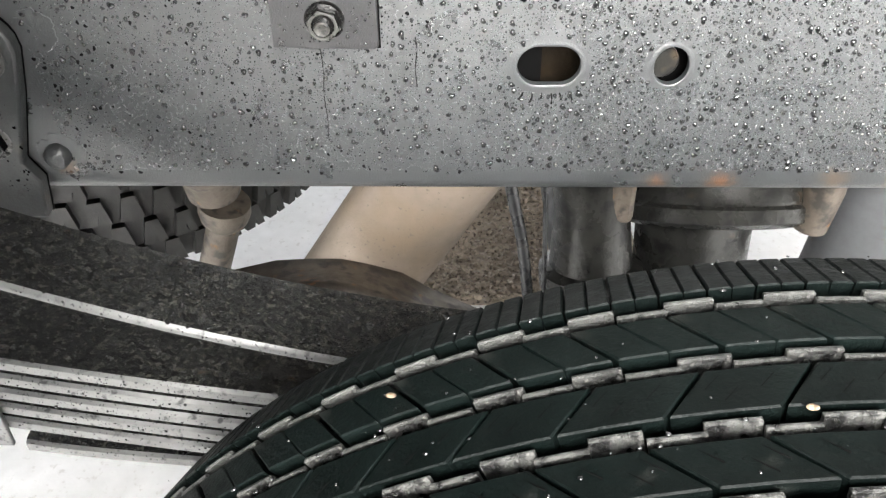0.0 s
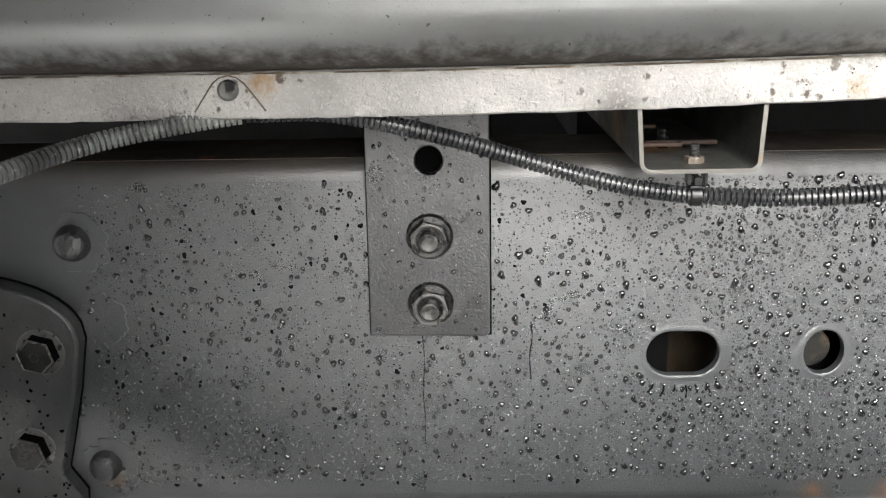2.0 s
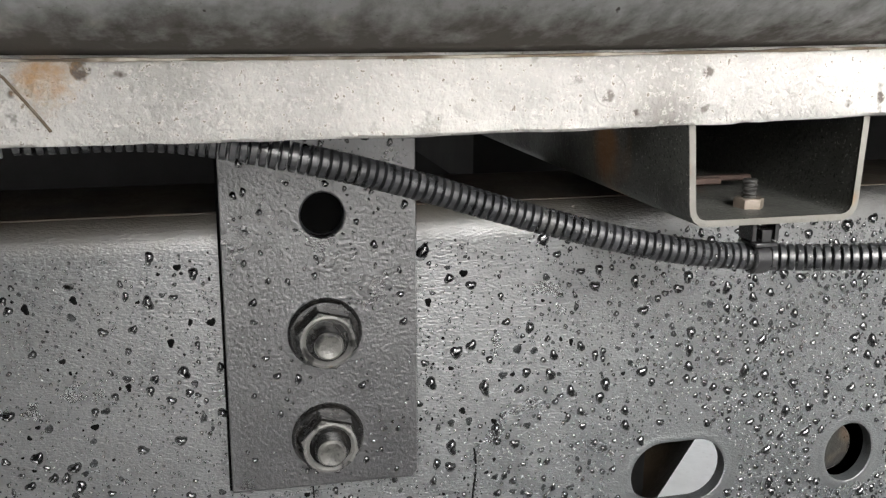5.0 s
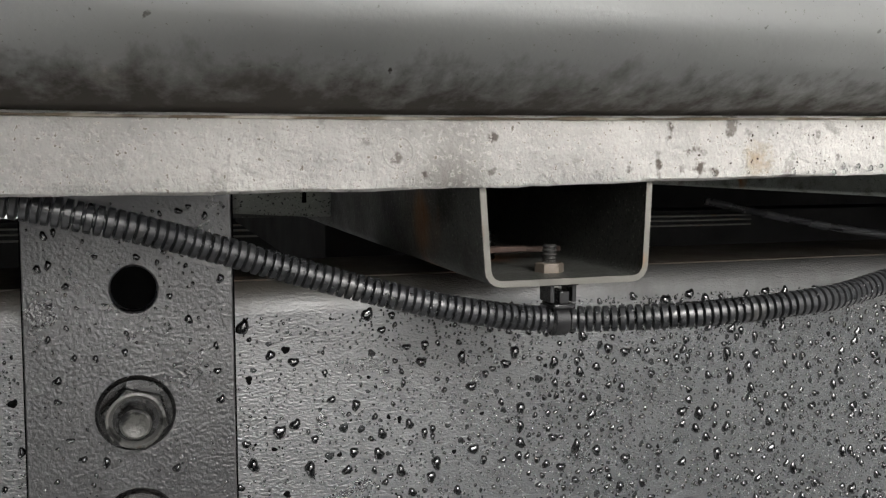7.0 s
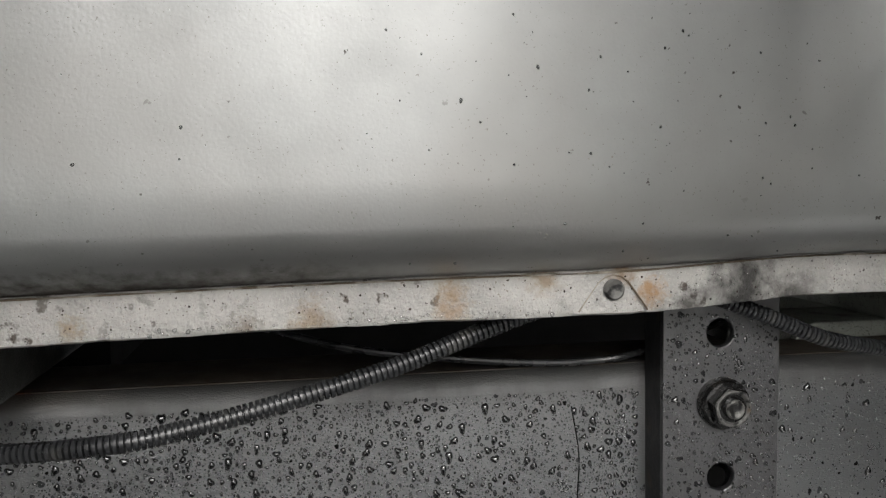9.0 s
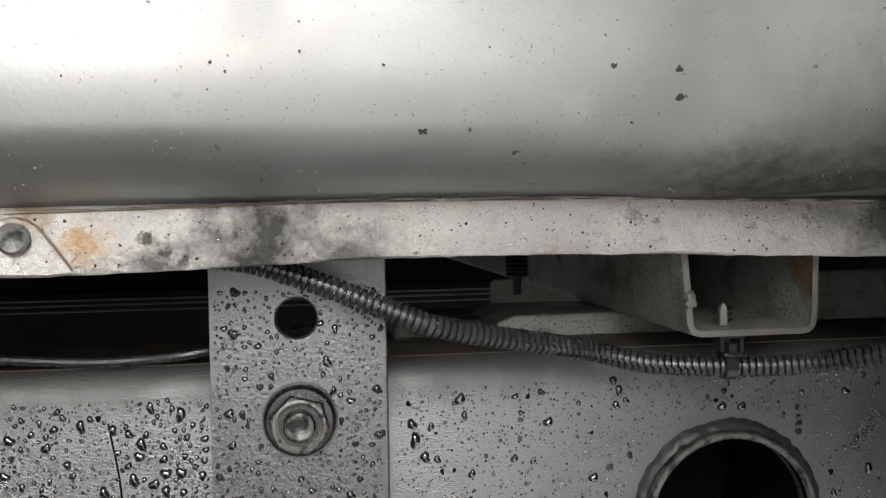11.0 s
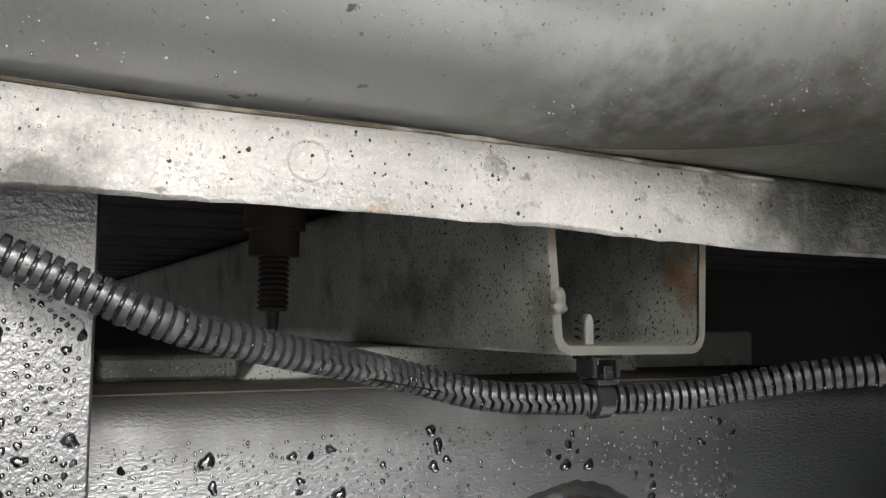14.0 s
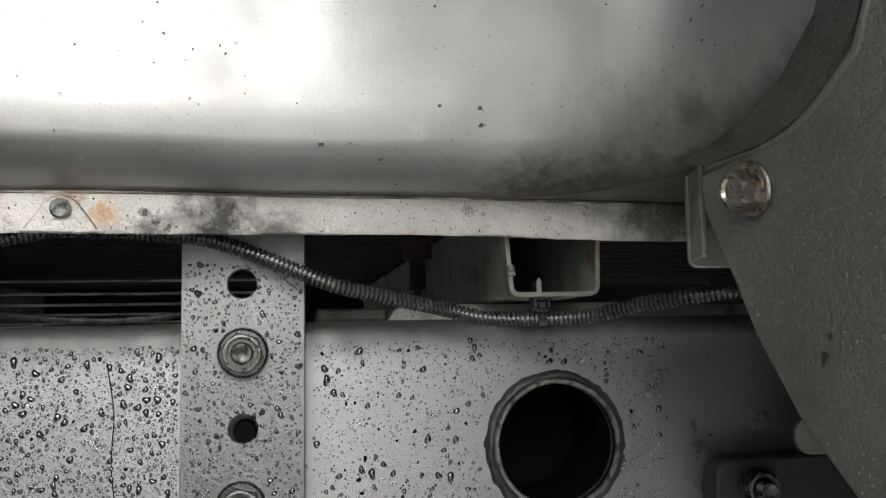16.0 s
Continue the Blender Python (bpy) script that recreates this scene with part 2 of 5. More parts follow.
M_SILL = material("galvanised_sill", (0.33, 0.35, 0.31), 0.5, 0.3, [((0.13, 0.125, 0.105), 40, 0.52, 0.7, 0), ((0.015, 0.015, 0.014), 900, 0.60, 0.65, 0), ((0.5, 0.5, 0.46), 1100, 0.65, 0.7, 0), ((0.25, 0.11, 0.035), 16, 0.70, 0.78, 0)], 0.12, 70, 0.5, 360, stains=[((0.674, 0.552, 1.008), 0.011, (0.30, 0.13, 0.04), 0.9), ((0.675, 0.56, 0.995), 0.010, (0.28, 0.12, 0.035), 0.85), ((0.673, 0.553, 0.987), 0.008, (0.20, 0.09, 0.03), 0.8), ((0.659, 0.555, 1.027), 0.008, (0.26, 0.12, 0.04), 0.8)])
# Darker copy of M_SILL with specks and rust; sill shade is in its colour
M_SILL_OUT = material("shaded_sill_copy", (0.075, 0.077, 0.07), 0.5, 0.2, [((0.03, 0.029, 0.025), 30, 0.5, 0.68, 0), ((0.012, 0.012, 0.011), 1000, 0.58, 0.64, 0), ((0.25, 0.25, 0.23), 1100, 0.64, 0.7, 0), ((0.14, 0.07, 0.03), 16, 0.66, 0.74, 0)], 0.12, 70, 0.5, 360)
M_SILL_EDGE = material("cut_sill_edge", (0.15, 0.145, 0.13), 0.5, 0.3, [((0.2, 0.13, 0.07), 60, 0.58, 0.70, 0)], 0.12, 120, 0.4, 300)
M_LOOM = material("black_loom_plastic", (0.028, 0.029, 0.031), 0.28, 0.0, [((0.08, 0.078, 0.072), 60, 0.58, 0.78, 0)], 0.15, 140, 0.15, 600, 0.1, 0.0, 1.5)
M_CLIP = material("black_clip_plastic", (0.022, 0.022, 0.023), 0.22, 0.0, (), 0.1, 120, 0.1, 500)
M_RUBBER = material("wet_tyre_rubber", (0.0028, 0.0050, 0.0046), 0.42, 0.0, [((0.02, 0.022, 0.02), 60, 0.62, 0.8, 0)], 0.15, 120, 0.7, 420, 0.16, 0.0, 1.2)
# Base paler than the tyre's rubber: sky sheen on wet bars painted in
M_GROOVE = material("wet_groove_sheen", (0.075, 0.076, 0.072), 0.32, 0.0, [((0.012, 0.012, 0.012), 120, 0.5, 0.62, 0), ((0.16, 0.155, 0.145), 420, 0.64, 0.7, 0)], 0.3, 150, 1.0, 420, 0.14, 0.0, 1.5, dist=0.0022)
M_OLDRUBBER = material("dusty_tyre_rubber", (0.036, 0.036, 0.034), 0.6, 0.0, [((0.03, 0.03, 0.03), 40, 0.5, 0.65, 0)], 0.15, 100, 0.4, 300)
M_LEAF = material("dirt_caked_spring", (0.022, 0.022, 0.019), 0.2, 0.0, [((0.10, 0.098, 0.085), 380, 0.55, 0.63, 20), ((0.06, 0.058, 0.050), 160, 0.54, 0.6, 0), ((0.09, 0.06, 0.03), 60, 0.68, 0.76, 0), ((0.003, 0.003, 0.003), 190, 0.50, 0.56, 0)], 0.25, 120, 1.0, 260, dist=0.0075)
M_CRUMB = material("wet_black_dirt", (0.008, 0.0078, 0.0066), 0.16, 0.0, [((0.06, 0.055, 0.045), 500, 0.55, 0.65, 0)], 0.2, 200, 0.8, 700, 0.08, 0.0, 1.6, dist=0.002)
M_LEAF_EDGE = material("worn_spring_edge", (0.20, 0.20, 0.196), 0.42, 0.25, [((0.07, 0.07, 0.07), 120, 0.60, 0.7, 0), ((0.03, 0.03, 0.03), 460, 0.63, 0.68, 0)], 0.1, 120, 0.3, 300)
M_TAN = material("tan_pipe", (0.255, 0.21, 0.168), 0.6, 0.15, [((0.22, 0.17, 0.12), 12, 0.52, 0.7, 0), ((0.16, 0.13, 0.1), 220, 0.64, 0.7, 0)], 0.1, 90, 0.3, 300)
M_RUST = material("rusty_fitting", (0.14, 0.118, 0.095), 0.5, 0.3, [((0.24, 0.12, 0.045), 50, 0.62, 0.72, 0), ((0.05, 0.045, 0.04), 70, 0.5, 0.65, 0)], 0.2, 90, 0.7, 250)
# Dark brown stands in for shade on the tube behind the slot
M_BROWN = material("brown_tube_shade", (0.010, 0.007, 0.004), 0.7, 0.0, [((0.018, 0.012, 0.006), 40, 0.5, 0.65, 0)], 0.2, 90, 0.5, 300, 0.1, 0.0, 1.2)
M_DARKRUST = material("dark_red_rust", (0.042, 0.024, 0.018), 0.75, 0.1, [((0.02, 0.015, 0.012), 80, 0.5, 0.65, 0)], 0.2, 90, 0.7, 300)
M_GREY = material("grey_chassis_paint", (0.12, 0.125, 0.13), 0.45, 0.1, [((0.1, 0.07, 0.04), 30, 0.62, 0.75, 0)], 0.1, 80, 0.3, 280)
# Matt black for far parts and for the unseen panels that block light
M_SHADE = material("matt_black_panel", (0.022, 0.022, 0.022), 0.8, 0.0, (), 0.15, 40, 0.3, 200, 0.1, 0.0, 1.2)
M_LINER = material("dark_grey_liner", (0.12, 0.127, 0.113), 0.5, 0.0, [((0.38, 0.36, 0.32), 520, 0.63, 0.69, 14), ((0.012, 0.012, 0.012), 60, 0.70, 0.73, 0), ((0.13, 0.125, 0.11), 8, 0.55, 0.75, 0)], 0.12, 90, 0.9, 330, dist=0.0018)
M_TAB = material("pale_grey_bracket", (0.22, 0.225, 0.21), 0.5, 0.2, [((0.12, 0.12, 0.10), 60, 0.52, 0.66, 0)], 0.12, 110, 0.5, 260)
# Near-black base puts the deep shade under the bed into the colour
M_BED = material("bed_floor_shade", (0.008, 0.008, 0.008), 0.8, 0.0, (), 0.15, 60, 0.3, 300, 0.1, 0.0, 1.2)
M_GROUND = material("pale_wet_concrete", (0.90, 0.90, 0.88), 0.6, 0.0, [((0.78, 0.77, 0.75), 90, 0.6, 0.7, 0)], 0.06, 40, 0.3, 200)
M_LITTER = material("brown_gravel", (0.36, 0.30, 0.235), 0.6, 0.0, [((0.45, 0.4, 0.35), 90, 0.6, 0.7, 0), ((0.08, 0.06, 0.045), 120, 0.55, 0.65, 0)], 0.25, 60, 0.6, 200)
M_WATER = material("clear_water", (0.008, 0.0085, 0.009), 0.03, 0.0, (), 0.0, 10, 0.0, 100, 0.0, 0.15, 1.9)
M_MIST = material("fine_water", (0.035, 0.037, 0.040), 0.04, 0.0, (), 0.0, 10, 0.0, 100, 0.0, 0.1, 2.2)
M_CLEAR = material("clear_bead", (0.92, 0.93, 0.93), 0.03, 0.0, (), 0.0, 10, 0.0, 100, 0.0, 1.0, 1.33)
M_FILM = material("flat_water", (0.10, 0.105, 0.11), 0.03, 0.0, (), 0.0, 10, 0.0, 100, 0.0, 1.0, 1.33)


# ---- mesh helpers ----
def obj(name, bm, mat, parent=None, label="", smooth=35, bevel=0.0):
    me = bpy.data.meshes.new(name)
    bm.normal_update()
    bm.to_mesh(me)
    bm.free()
    me.materials.append(mat)
    if smooth:
        me.polygons.foreach_set("use_smooth", [True] * len(me.polygons))
        me.set_sharp_from_angle(angle=radians(smooth))
    ob = new(name, me)
    if parent is not None:
        ob.parent = parent
    if bevel:
        b = ob.modifiers.new("bevel", "BEVEL")
        b.width, b.segments, b.limit_method, b.angle_limit = bevel, 2, "ANGLE", radians(40)
    if label:
        ob["label"] = label
    return ob


def part(name, bm, mat, parent, label="", smooth=35, bevel=0.0):
    return obj(name, bm, mat, parent, label, smooth, bevel)


def thing(name, label, category, group="", at=(0, 0, 0), kind=""):
    e = new(name)
    e.location = at
    e.empty_display_size = 0.02
    return tagged(e, label, category, group, kind)


def box(x0, x1, y0, y1, z0, z1, bm=None):
    bm = bm or bmesh.new()
    v = [bm.verts.new((x, y, z)) for x in (x0, x1) for y in (y0, y1) for z in (z0, z1)]
    for f in ((0, 1, 3, 2), (4, 6, 7, 5), (0, 4, 5, 1), (2, 3, 7, 6), (0, 2, 6, 4), (1, 5, 7, 3)):
        bm.faces.new([v[i] for i in f])
    return bm


def lathe(profile, a, b, seg=32, bm=None, hexes=(), capped=True):
    """Turns (distance along the axis from a towards b, radius) round that axis. hexes: rows of the profile that are six-sided."""
    bm = bm or bmesh.new()
    a, b = Vector(a), Vector(b)
    d = (b - a).normalized()
    u = d.orthogonal().normalized()
    w = d.cross(u)
    rings = []
    for i, (h, r) in enumerate(profile):
        ring = []
        for k in range(seg):
            an = 2 * math.pi * k / seg
            rr = r
            if i in hexes:
                rr = r * math.cos(math.pi / 6) / math.cos((an % (math.pi / 3)) - math.pi / 6)
            ring.append(bm.verts.new(a + d * h + (u * math.cos(an) + w * math.sin(an)) * rr))
        rings.append(ring)
    for p, q in zip(rings, rings[1:]):
        for k in range(seg):
            bm.faces.new((p[k], p[(k + 1) % seg], q[(k + 1) % seg], q[k]))
    if capped:
        bm.faces.new(rings[0][::-1])
        bm.faces.new(rings[-1])
    return bm


def sweep(points, radius, seg=12, step=0.004, ribs=0.0, depth=0.0, bm=None, slip=None):
    """A tube along a smooth curve through the points; ribs: the spacing of its rings, depth: how deep they are;
    slip: between these two x the lower half of the split tube has slid along by half a ring."""
    bm = bm or bmesh.new()
    P = [Vector(p) for p in points]
    P = [P[0] * 2 - P[1]] + P + [P[-1] * 2 - P[-2]]
    line = []
    for i in range(1, len(P) - 2):
        for k in range(40):
            t = k / 40
            line.append(0.5 * (2 * P[i] + (P[i + 1] - P[i - 1]) * t + (2 * P[i - 1] - 5 * P[i] + 4 * P[i + 1] - P[i + 2]) * t * t + (3 * P[i] - P[i - 1] - 3 * P[i + 1] + P[i + 2]) * t ** 3))
    line.append(P[-2])
    cum = [0.0]
    for p, q in zip(line, line[1:]):
        cum.append(cum[-1] + (q - p).length)
    steps = []
    if ribs:
        for k in range(int(cum[-1] / ribs)):
            for f, r in ((0.0, radius - depth), (0.18, radius - depth), (0.21, radius - 0.3 * depth), (0.29, radius - 0.02 * depth), (0.6, radius), (0.89, radius - 0.02 * depth), (0.97, radius - 0.3 * depth)):
                steps.append(((k + f) * ribs, r))
    else:
        n = max(2, int(cum[-1] / step))
        steps = [(cum[-1] * k / n, radius) for k in range(n + 1)]
    rings, j, up = [], 0, Vector((0, 0, 1))
    for s, r in steps:
        while j < len(cum) - 2 and cum[j + 1] < s:
            j += 1
        f = (s - cum[j]) / max(1e-9, cum[j + 1] - cum[j])
        c, d = line[j].lerp(line[j + 1], f), (line[j + 1] - line[j]).normalized()
        u = d.cross(up)
        if u.length < 1e-4:
            u = d.orthogonal()
        u.normalize()
        w = u.cross(d)
        slid = 0.5 * ribs * max(0.0, min(1.0, (c.x - slip[0]) / 0.012, (slip[1] - c.x) / 0.012)) if slip else 0.0
        rings.append([bm.verts.new(c + (u * math.cos(2 * math.pi * k / seg) + w * math.sin(2 * math.pi * k / seg)) * r + d * (slid if math.sin(2 * math.pi * k / seg) < -0.05 else 0.0)) for k in range(seg)])
    for p, q in zip(rings, rings[1:]):
        for k in range(seg):
            bm.faces.new((p[k], p[(k + 1) % seg], q[(k + 1) % seg], q[k]))
    bm.faces.new(rings[0])
    bm.faces.new(rings[-1][::-1])
    bmesh.ops.recalc_face_normals(bm, faces=bm.faces[:])
    return bm


def ring2d(cx, cy, rx, ry=None, n=28, stretch=0.0):
    ry = ry or rx
    out = []
    for k in range(n):
        a = 2 * math.pi * (k + 0.5) / n
        out.append((cx + rx * math.cos(a) + math.copysign(stretch, math.cos(a)), cy + ry * math.sin(a)))
    return out


def inside(x, y, loop):
    hit = False
    for (x0, y0), (x1, y1) in zip(loop, loop[1:] + loop[:1]):
        if (y0 > y) != (y1 > y) and x < (x1 - x0) * (y - y0) / (y1 - y0) + x0:
            hit = not hit
    return hit


def sheet(outline, holes, place, thick, bm=None):
    """A flat sheet with holes; place turns (u, v, depth) into a point."""
    bm = bm or bmesh.new()
    loops = [outline] + list(holes)
    verts, edges = [], []
    for lp in loops:
        n0 = len(verts)
        verts += [Vector(p) for p in lp]
        edges += [(n0 + i, n0 + (i + 1) % len(lp)) for i in range(len(lp))]
    vo, _, fo, _, _, _ = delaunay_2d_cdt(verts, edges, [], 1, 1e-7)
    fo = [f for f in fo if not any(inside(sum((vo[i].x for i in f)) / len(f), sum((vo[i].y for i in f)) / len(f), h) for h in holes)]
    fo = [f for f in fo if inside(sum((vo[i].x for i in f)) / len(f), sum((vo[i].y for i in f)) / len(f), outline)]
    front = [bm.verts.new(place(v.x, v.y, 0.0)) for v in vo]
    back = [bm.verts.new(place(v.x, v.y, thick)) for v in vo]
    count = {}
    for f in fo:
        for i in range(len(f)):
            e = (f[i], f[(i + 1) % len(f)])
            count[e] = 1
    for f in fo:
        bm.faces.new([front[i] for i in f])
        bm.faces.new([back[i] for i in reversed(f)])
    for a, b in count:
        if (b, a) not in count:
            bm.faces.new((front[b], front[a], back[a], back[b]))
    bmesh.ops.delete(bm, geom=[v for v in bm.verts if not v.link_faces], context="VERTS")
    bmesh.ops.dissolve_limit(bm, angle_limit=0.01, verts=bm.verts[:], edges=bm.edges[:])
    bmesh.ops.recalc_face_normals(bm, faces=bm.faces[:])
    return bm


def in_xz(y):
    return lambda u, v, d: (u, y + d, v)


def in_yz(x):
    return lambda u, v, d: (x + d, u, v)


def rounded(x0, x1, z0, z1, r, n=6):
    out = []
    for cx, cz, a0 in ((x1 - r, z1 - r, 0), (x0 + r, z1 - r, 90), (x0 + r, z0 + r, 180), (x1 - r, z0 + r, 270)):
        for k in range(n + 1):
            a = radians(a0 + 90 * k / n)
            out.append((cx + r * math.cos(a), cz + r * math.sin(a)))
    return out


def loft(rows, bm=None):
    bm = bm or bmesh.new()
    g = [[bm.verts.new(p) for p in row] for row in rows]
    for a, b in zip(g, g[1:]):
        for k in range(len(a) - 1):
            bm.faces.new((a[k], a[k + 1], b[k + 1], b[k]))
    return bm


def nut_and_stud(parent, x, y, z, flange=0.0142, tip=0.0125):
    """A flanged hex nut with a stud end, its axis along y, seated at depth y and standing towards smaller y."""
    ahead = (x, y - 1, z)
    prof = [(0, flange), (0.0012, flange + 0.0002), (0.0024, flange - 0.0004), (0.0032, 0.0130), (0.0033, 0.0124), (0.0098, 0.0124), (0.0104, 0.0118)]
    nut = part("nut", lathe(prof, (x, y, z), ahead, 48, hexes=(4, 5, 6)), M_STEEL, parent, "dark steel flanged hex nut", 25)
    part("nut_face", lathe([(0.0100, 0.0119), (0.0108, 0.0112), (0.0116, 0.0104), (0.0118, 0.0094), (0.0108, 0.0082), (0.0085, 0.0076)], (x, y, z), ahead, 48, hexes=(0, 1), capped=False), M_WORN, nut, "worn pale face of the nut", 30)
    part("nut_rim", lathe([(0.0024, flange - 0.0008), (0.0027, flange - 0.0010), (0.0031, 0.0129)], (x, y, z), ahead, 48, capped=False), M_STUD, nut, "greyish edge of the nut's flange")
    prof, h = [(0.0, 0.0074), (0.0042, 0.0074), (0.0044, 0.0056)], 0.0045
    while h < tip - 0.0010:
        prof += [(h, 0.0055), (h + 0.0006, 0.0063), (h + 0.0008, 0.0063), (h + 0.0014, 0.0055)]
        h += 0.0015
    part("stud", lathe(prof, (x, y - 0.004, z), ahead, 24), M_STEEL, nut, "dark threaded stud")
    part("stud_end", lathe([(h, 0.0056), (h + 0.0007, 0.0054), (h + 0.0012, 0.0046), (h + 0.0009, 0.0038), (h + 0.0002, 0.0020)], (x, y - 0.004, z), ahead, 24), M_PORT, nut, "bright dished stud end")
    return nut


def hex_bolt(parent, x, y, z, s=1.0):
    ahead = (x, y - 1, z)
    w = part("washer", lathe([(0, 0.0157 * s), (0.0018, 0.0158 * s), (0.0026, 0.0150 * s), (0.0028, 0.0118 * s)], (x, y, z), ahead, 40), M_WORN, parent, "pale round steel washer")
    part("bolt_head", lathe([(0.0024, 0.0126 * s), (0.0100, 0.0124 * s), (0.0107, 0.0119 * s)], (x, y, z), ahead, 48, hexes=(0, 1, 2)), M_PIT, w, "black-sided hexagonal bolt head", 25)
    part("head_rim", lathe([(0.0104, 0.0123 * s), (0.0110, 0.0119 * s), (0.0111, 0.0115 * s), (0.0107, 0.0108 * s)], (x, y, z), ahead, 48, hexes=(0, 1, 2, 3), capped=False), M_WORN, w, "worn bright rim of the head", 25)
    part("head_face", lathe([(0.0100, 0.0109 * s), (0.0109, 0.0107 * s), (0.0108, 0.0030 * s), (0.0112, 0.0026 * s)], (x, y, z), ahead, 48, hexes=(0, 1)), M_OILY, w, "dull stamped face of the head", 25)


# ---- ground ----
bm = bmesh.new()
bmesh.ops.create_grid(bm, x_segments=8, y_segments=8, size=400)
bmesh.ops.translate(bm, vec=(0, 0, 0.08), verts=bm.verts[:])
tagged(obj("ground", bm, M_GROUND), "pale wet concrete ground with snow glare", "ground", kind="structure")

rng = random.Random(4)


def ico():
    b = bmesh.new()
    bmesh.ops.create_icosphere(b, subdivisions=1, radius=1.0)
    v, f = [x.co.copy() for x in b.verts], [[q.index for q in x.verts] for x in b.faces]
    b.free()
    return v, f


PEB_V, PEB_F = ico()
verts, faces = [], []
for i in range(5200):
    x, y = rng.uniform(-0.12, 0.34), rng.uniform(1.18, 1.70)
    r = rng.uniform(0.002, 0.0065)
    m = pose(x, y, 0.0805 + r * 0.4, rng.uniform(0, 360), rng.uniform(0, 360), 0) @ Matrix.Diagonal((r * 1.5, r, r * 0.6, 1))
    n0 = len(verts)
    verts += [m @ v for v in PEB_V]
    faces += [[n0 + k for k in f] for f in PEB_F]
me = bpy.data.meshes.new("gravel")
me.from_pydata(verts, [], faces)
me.materials.append(M_LITTER)
tagged(new("gravel", me), "brown wet gravel and leaf bits on the ground", "gravel", kind="stuff")
bm = box(-0.13, 0.35, 1.17, 1.71, 0.0802, 0.0815)
tagged(obj("soil_patch", bm, M_LITTER), "patch of brown wet soil under the gravel", "soil", kind="structure")

# ---- frame rail ----
WEB, Z0, Z1 = 0.600, 0.717, 0.957
rail = thing("frame_rail", "black painted steel chassis rail beaded with rain drops", "frame rail", at=(0.2, 0.6, Z0))
rail.location = (0, 0, 0)
RC = 0.012
slot = ring2d(0.0775, 0.829, 0.0155, 0.0155, 36, 0.0078)
round_hole = ring2d(0.1665, 0.829, 0.0128, 0.0152, 32)
big_hole = ring2d(0.6630, 0.8765, 0.0405, 0.0405, 56)
web = [(-1.3, Z0 + RC), (1.4, Z0 + RC), (1.4, Z1 - RC), (-1.3, Z1 - RC)]
part("web", sheet(web, [slot, round_hole, big_hole], in_xz(WEB), 0.006), M_FRAME, rail)


def rail_flange(zc, sign, length):
    prof = [(WEB + RC - RC * math.cos(radians(a)), zc + sign * RC * math.sin(radians(a))) for a in range(0, 91, 10)]
    prof.append((length, zc + sign * RC))
    inner = [(y + (0.006 if i == 0 else 0), z - sign * 0.006) for i, (y, z) in enumerate(prof[::-1])]
    full = prof + inner[:1] + [(WEB + RC, zc + sign * (RC - 0.006)), (WEB + 0.006, zc)]
    return loft([[(x, y, z) for y, z in full + full[:1]] for x in [-1.3 + 2.7 * k / 30 for k in range(31)]])


part("top_flange", rail_flange(Z1 - RC, 1, 0.68), M_FRAME, rail, "rail's rounded top edge, raggedly blackened")
part("bottom_flange", rail_flange(Z0 + RC, -1, 0.68), M_FRAME, rail)
part("top_dust", box(-1.3, 1.4, 0.609, 0.679, Z1, Z1 + 0.0006), M_DUST, rail, "tan dust lying on the rail's top")


def coined(cx, cz, rx, rz, stretch, width, rise):
    """A low raised rim round a punched hole."""
    rows = []
    for f, h in ((0.0, 0.0), (0.1, 0.7), (0.35, 1.0), (0.65, 0.7), (1.0, -0.1)):
        rows.append([(x, WEB - rise * h, z) for x, z in (lambda q: q + q[:1])(ring2d(cx, cz, rx + width * f, rz + width * f, 48, stretch))])
    return loft(rows)


part("slot_rim", coined(0.0775, 0.829, 0.0155, 0.0155, 0.0078, 0.004, 0.0002), M_FRAME, rail, "pressed rim of the oblong slot")
part("hole_rim", coined(0.1665, 0.829, 0.0128, 0.0152, 0.0, 0.004, 0.0002), M_FRAME, rail, "pressed rim of the small hole")
weld = coined(0.6630, 0.8765, 0.0405, 0.0405, 0.0, 0.0068, 0.0030)
bmesh.ops.subdivide_edges(weld, edges=weld.edges[:], cuts=2, use_grid_fill=True)
for v in weld.verts:
    v.co += Vector((noise.noise(v.co * 210), 1.3 * noise.noise(v.co * 170), noise.noise(v.co * 190 + Vector((3, 0, 0))))) * 0.0011
part("port_rim", weld, M_BLACK, rail, "welded rim of the large round port")
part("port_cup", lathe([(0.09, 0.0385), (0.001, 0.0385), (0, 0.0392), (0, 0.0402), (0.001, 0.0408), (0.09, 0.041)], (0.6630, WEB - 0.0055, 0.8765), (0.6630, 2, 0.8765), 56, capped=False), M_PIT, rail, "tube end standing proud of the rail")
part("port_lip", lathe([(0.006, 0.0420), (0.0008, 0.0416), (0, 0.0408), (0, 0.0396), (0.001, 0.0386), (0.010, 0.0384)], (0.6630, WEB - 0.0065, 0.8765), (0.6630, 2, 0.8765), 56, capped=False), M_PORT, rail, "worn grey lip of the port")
# near-black backs put the shade inside port, slot and hole into colour
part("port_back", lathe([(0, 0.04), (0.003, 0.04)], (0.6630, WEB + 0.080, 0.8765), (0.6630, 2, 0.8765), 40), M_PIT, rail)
part("slot_back", box(0.045, 0.0745, 0.628, 0.631, 0.79, 0.87), M_PIT, rail, "black sheet painting the slot's dark left side")
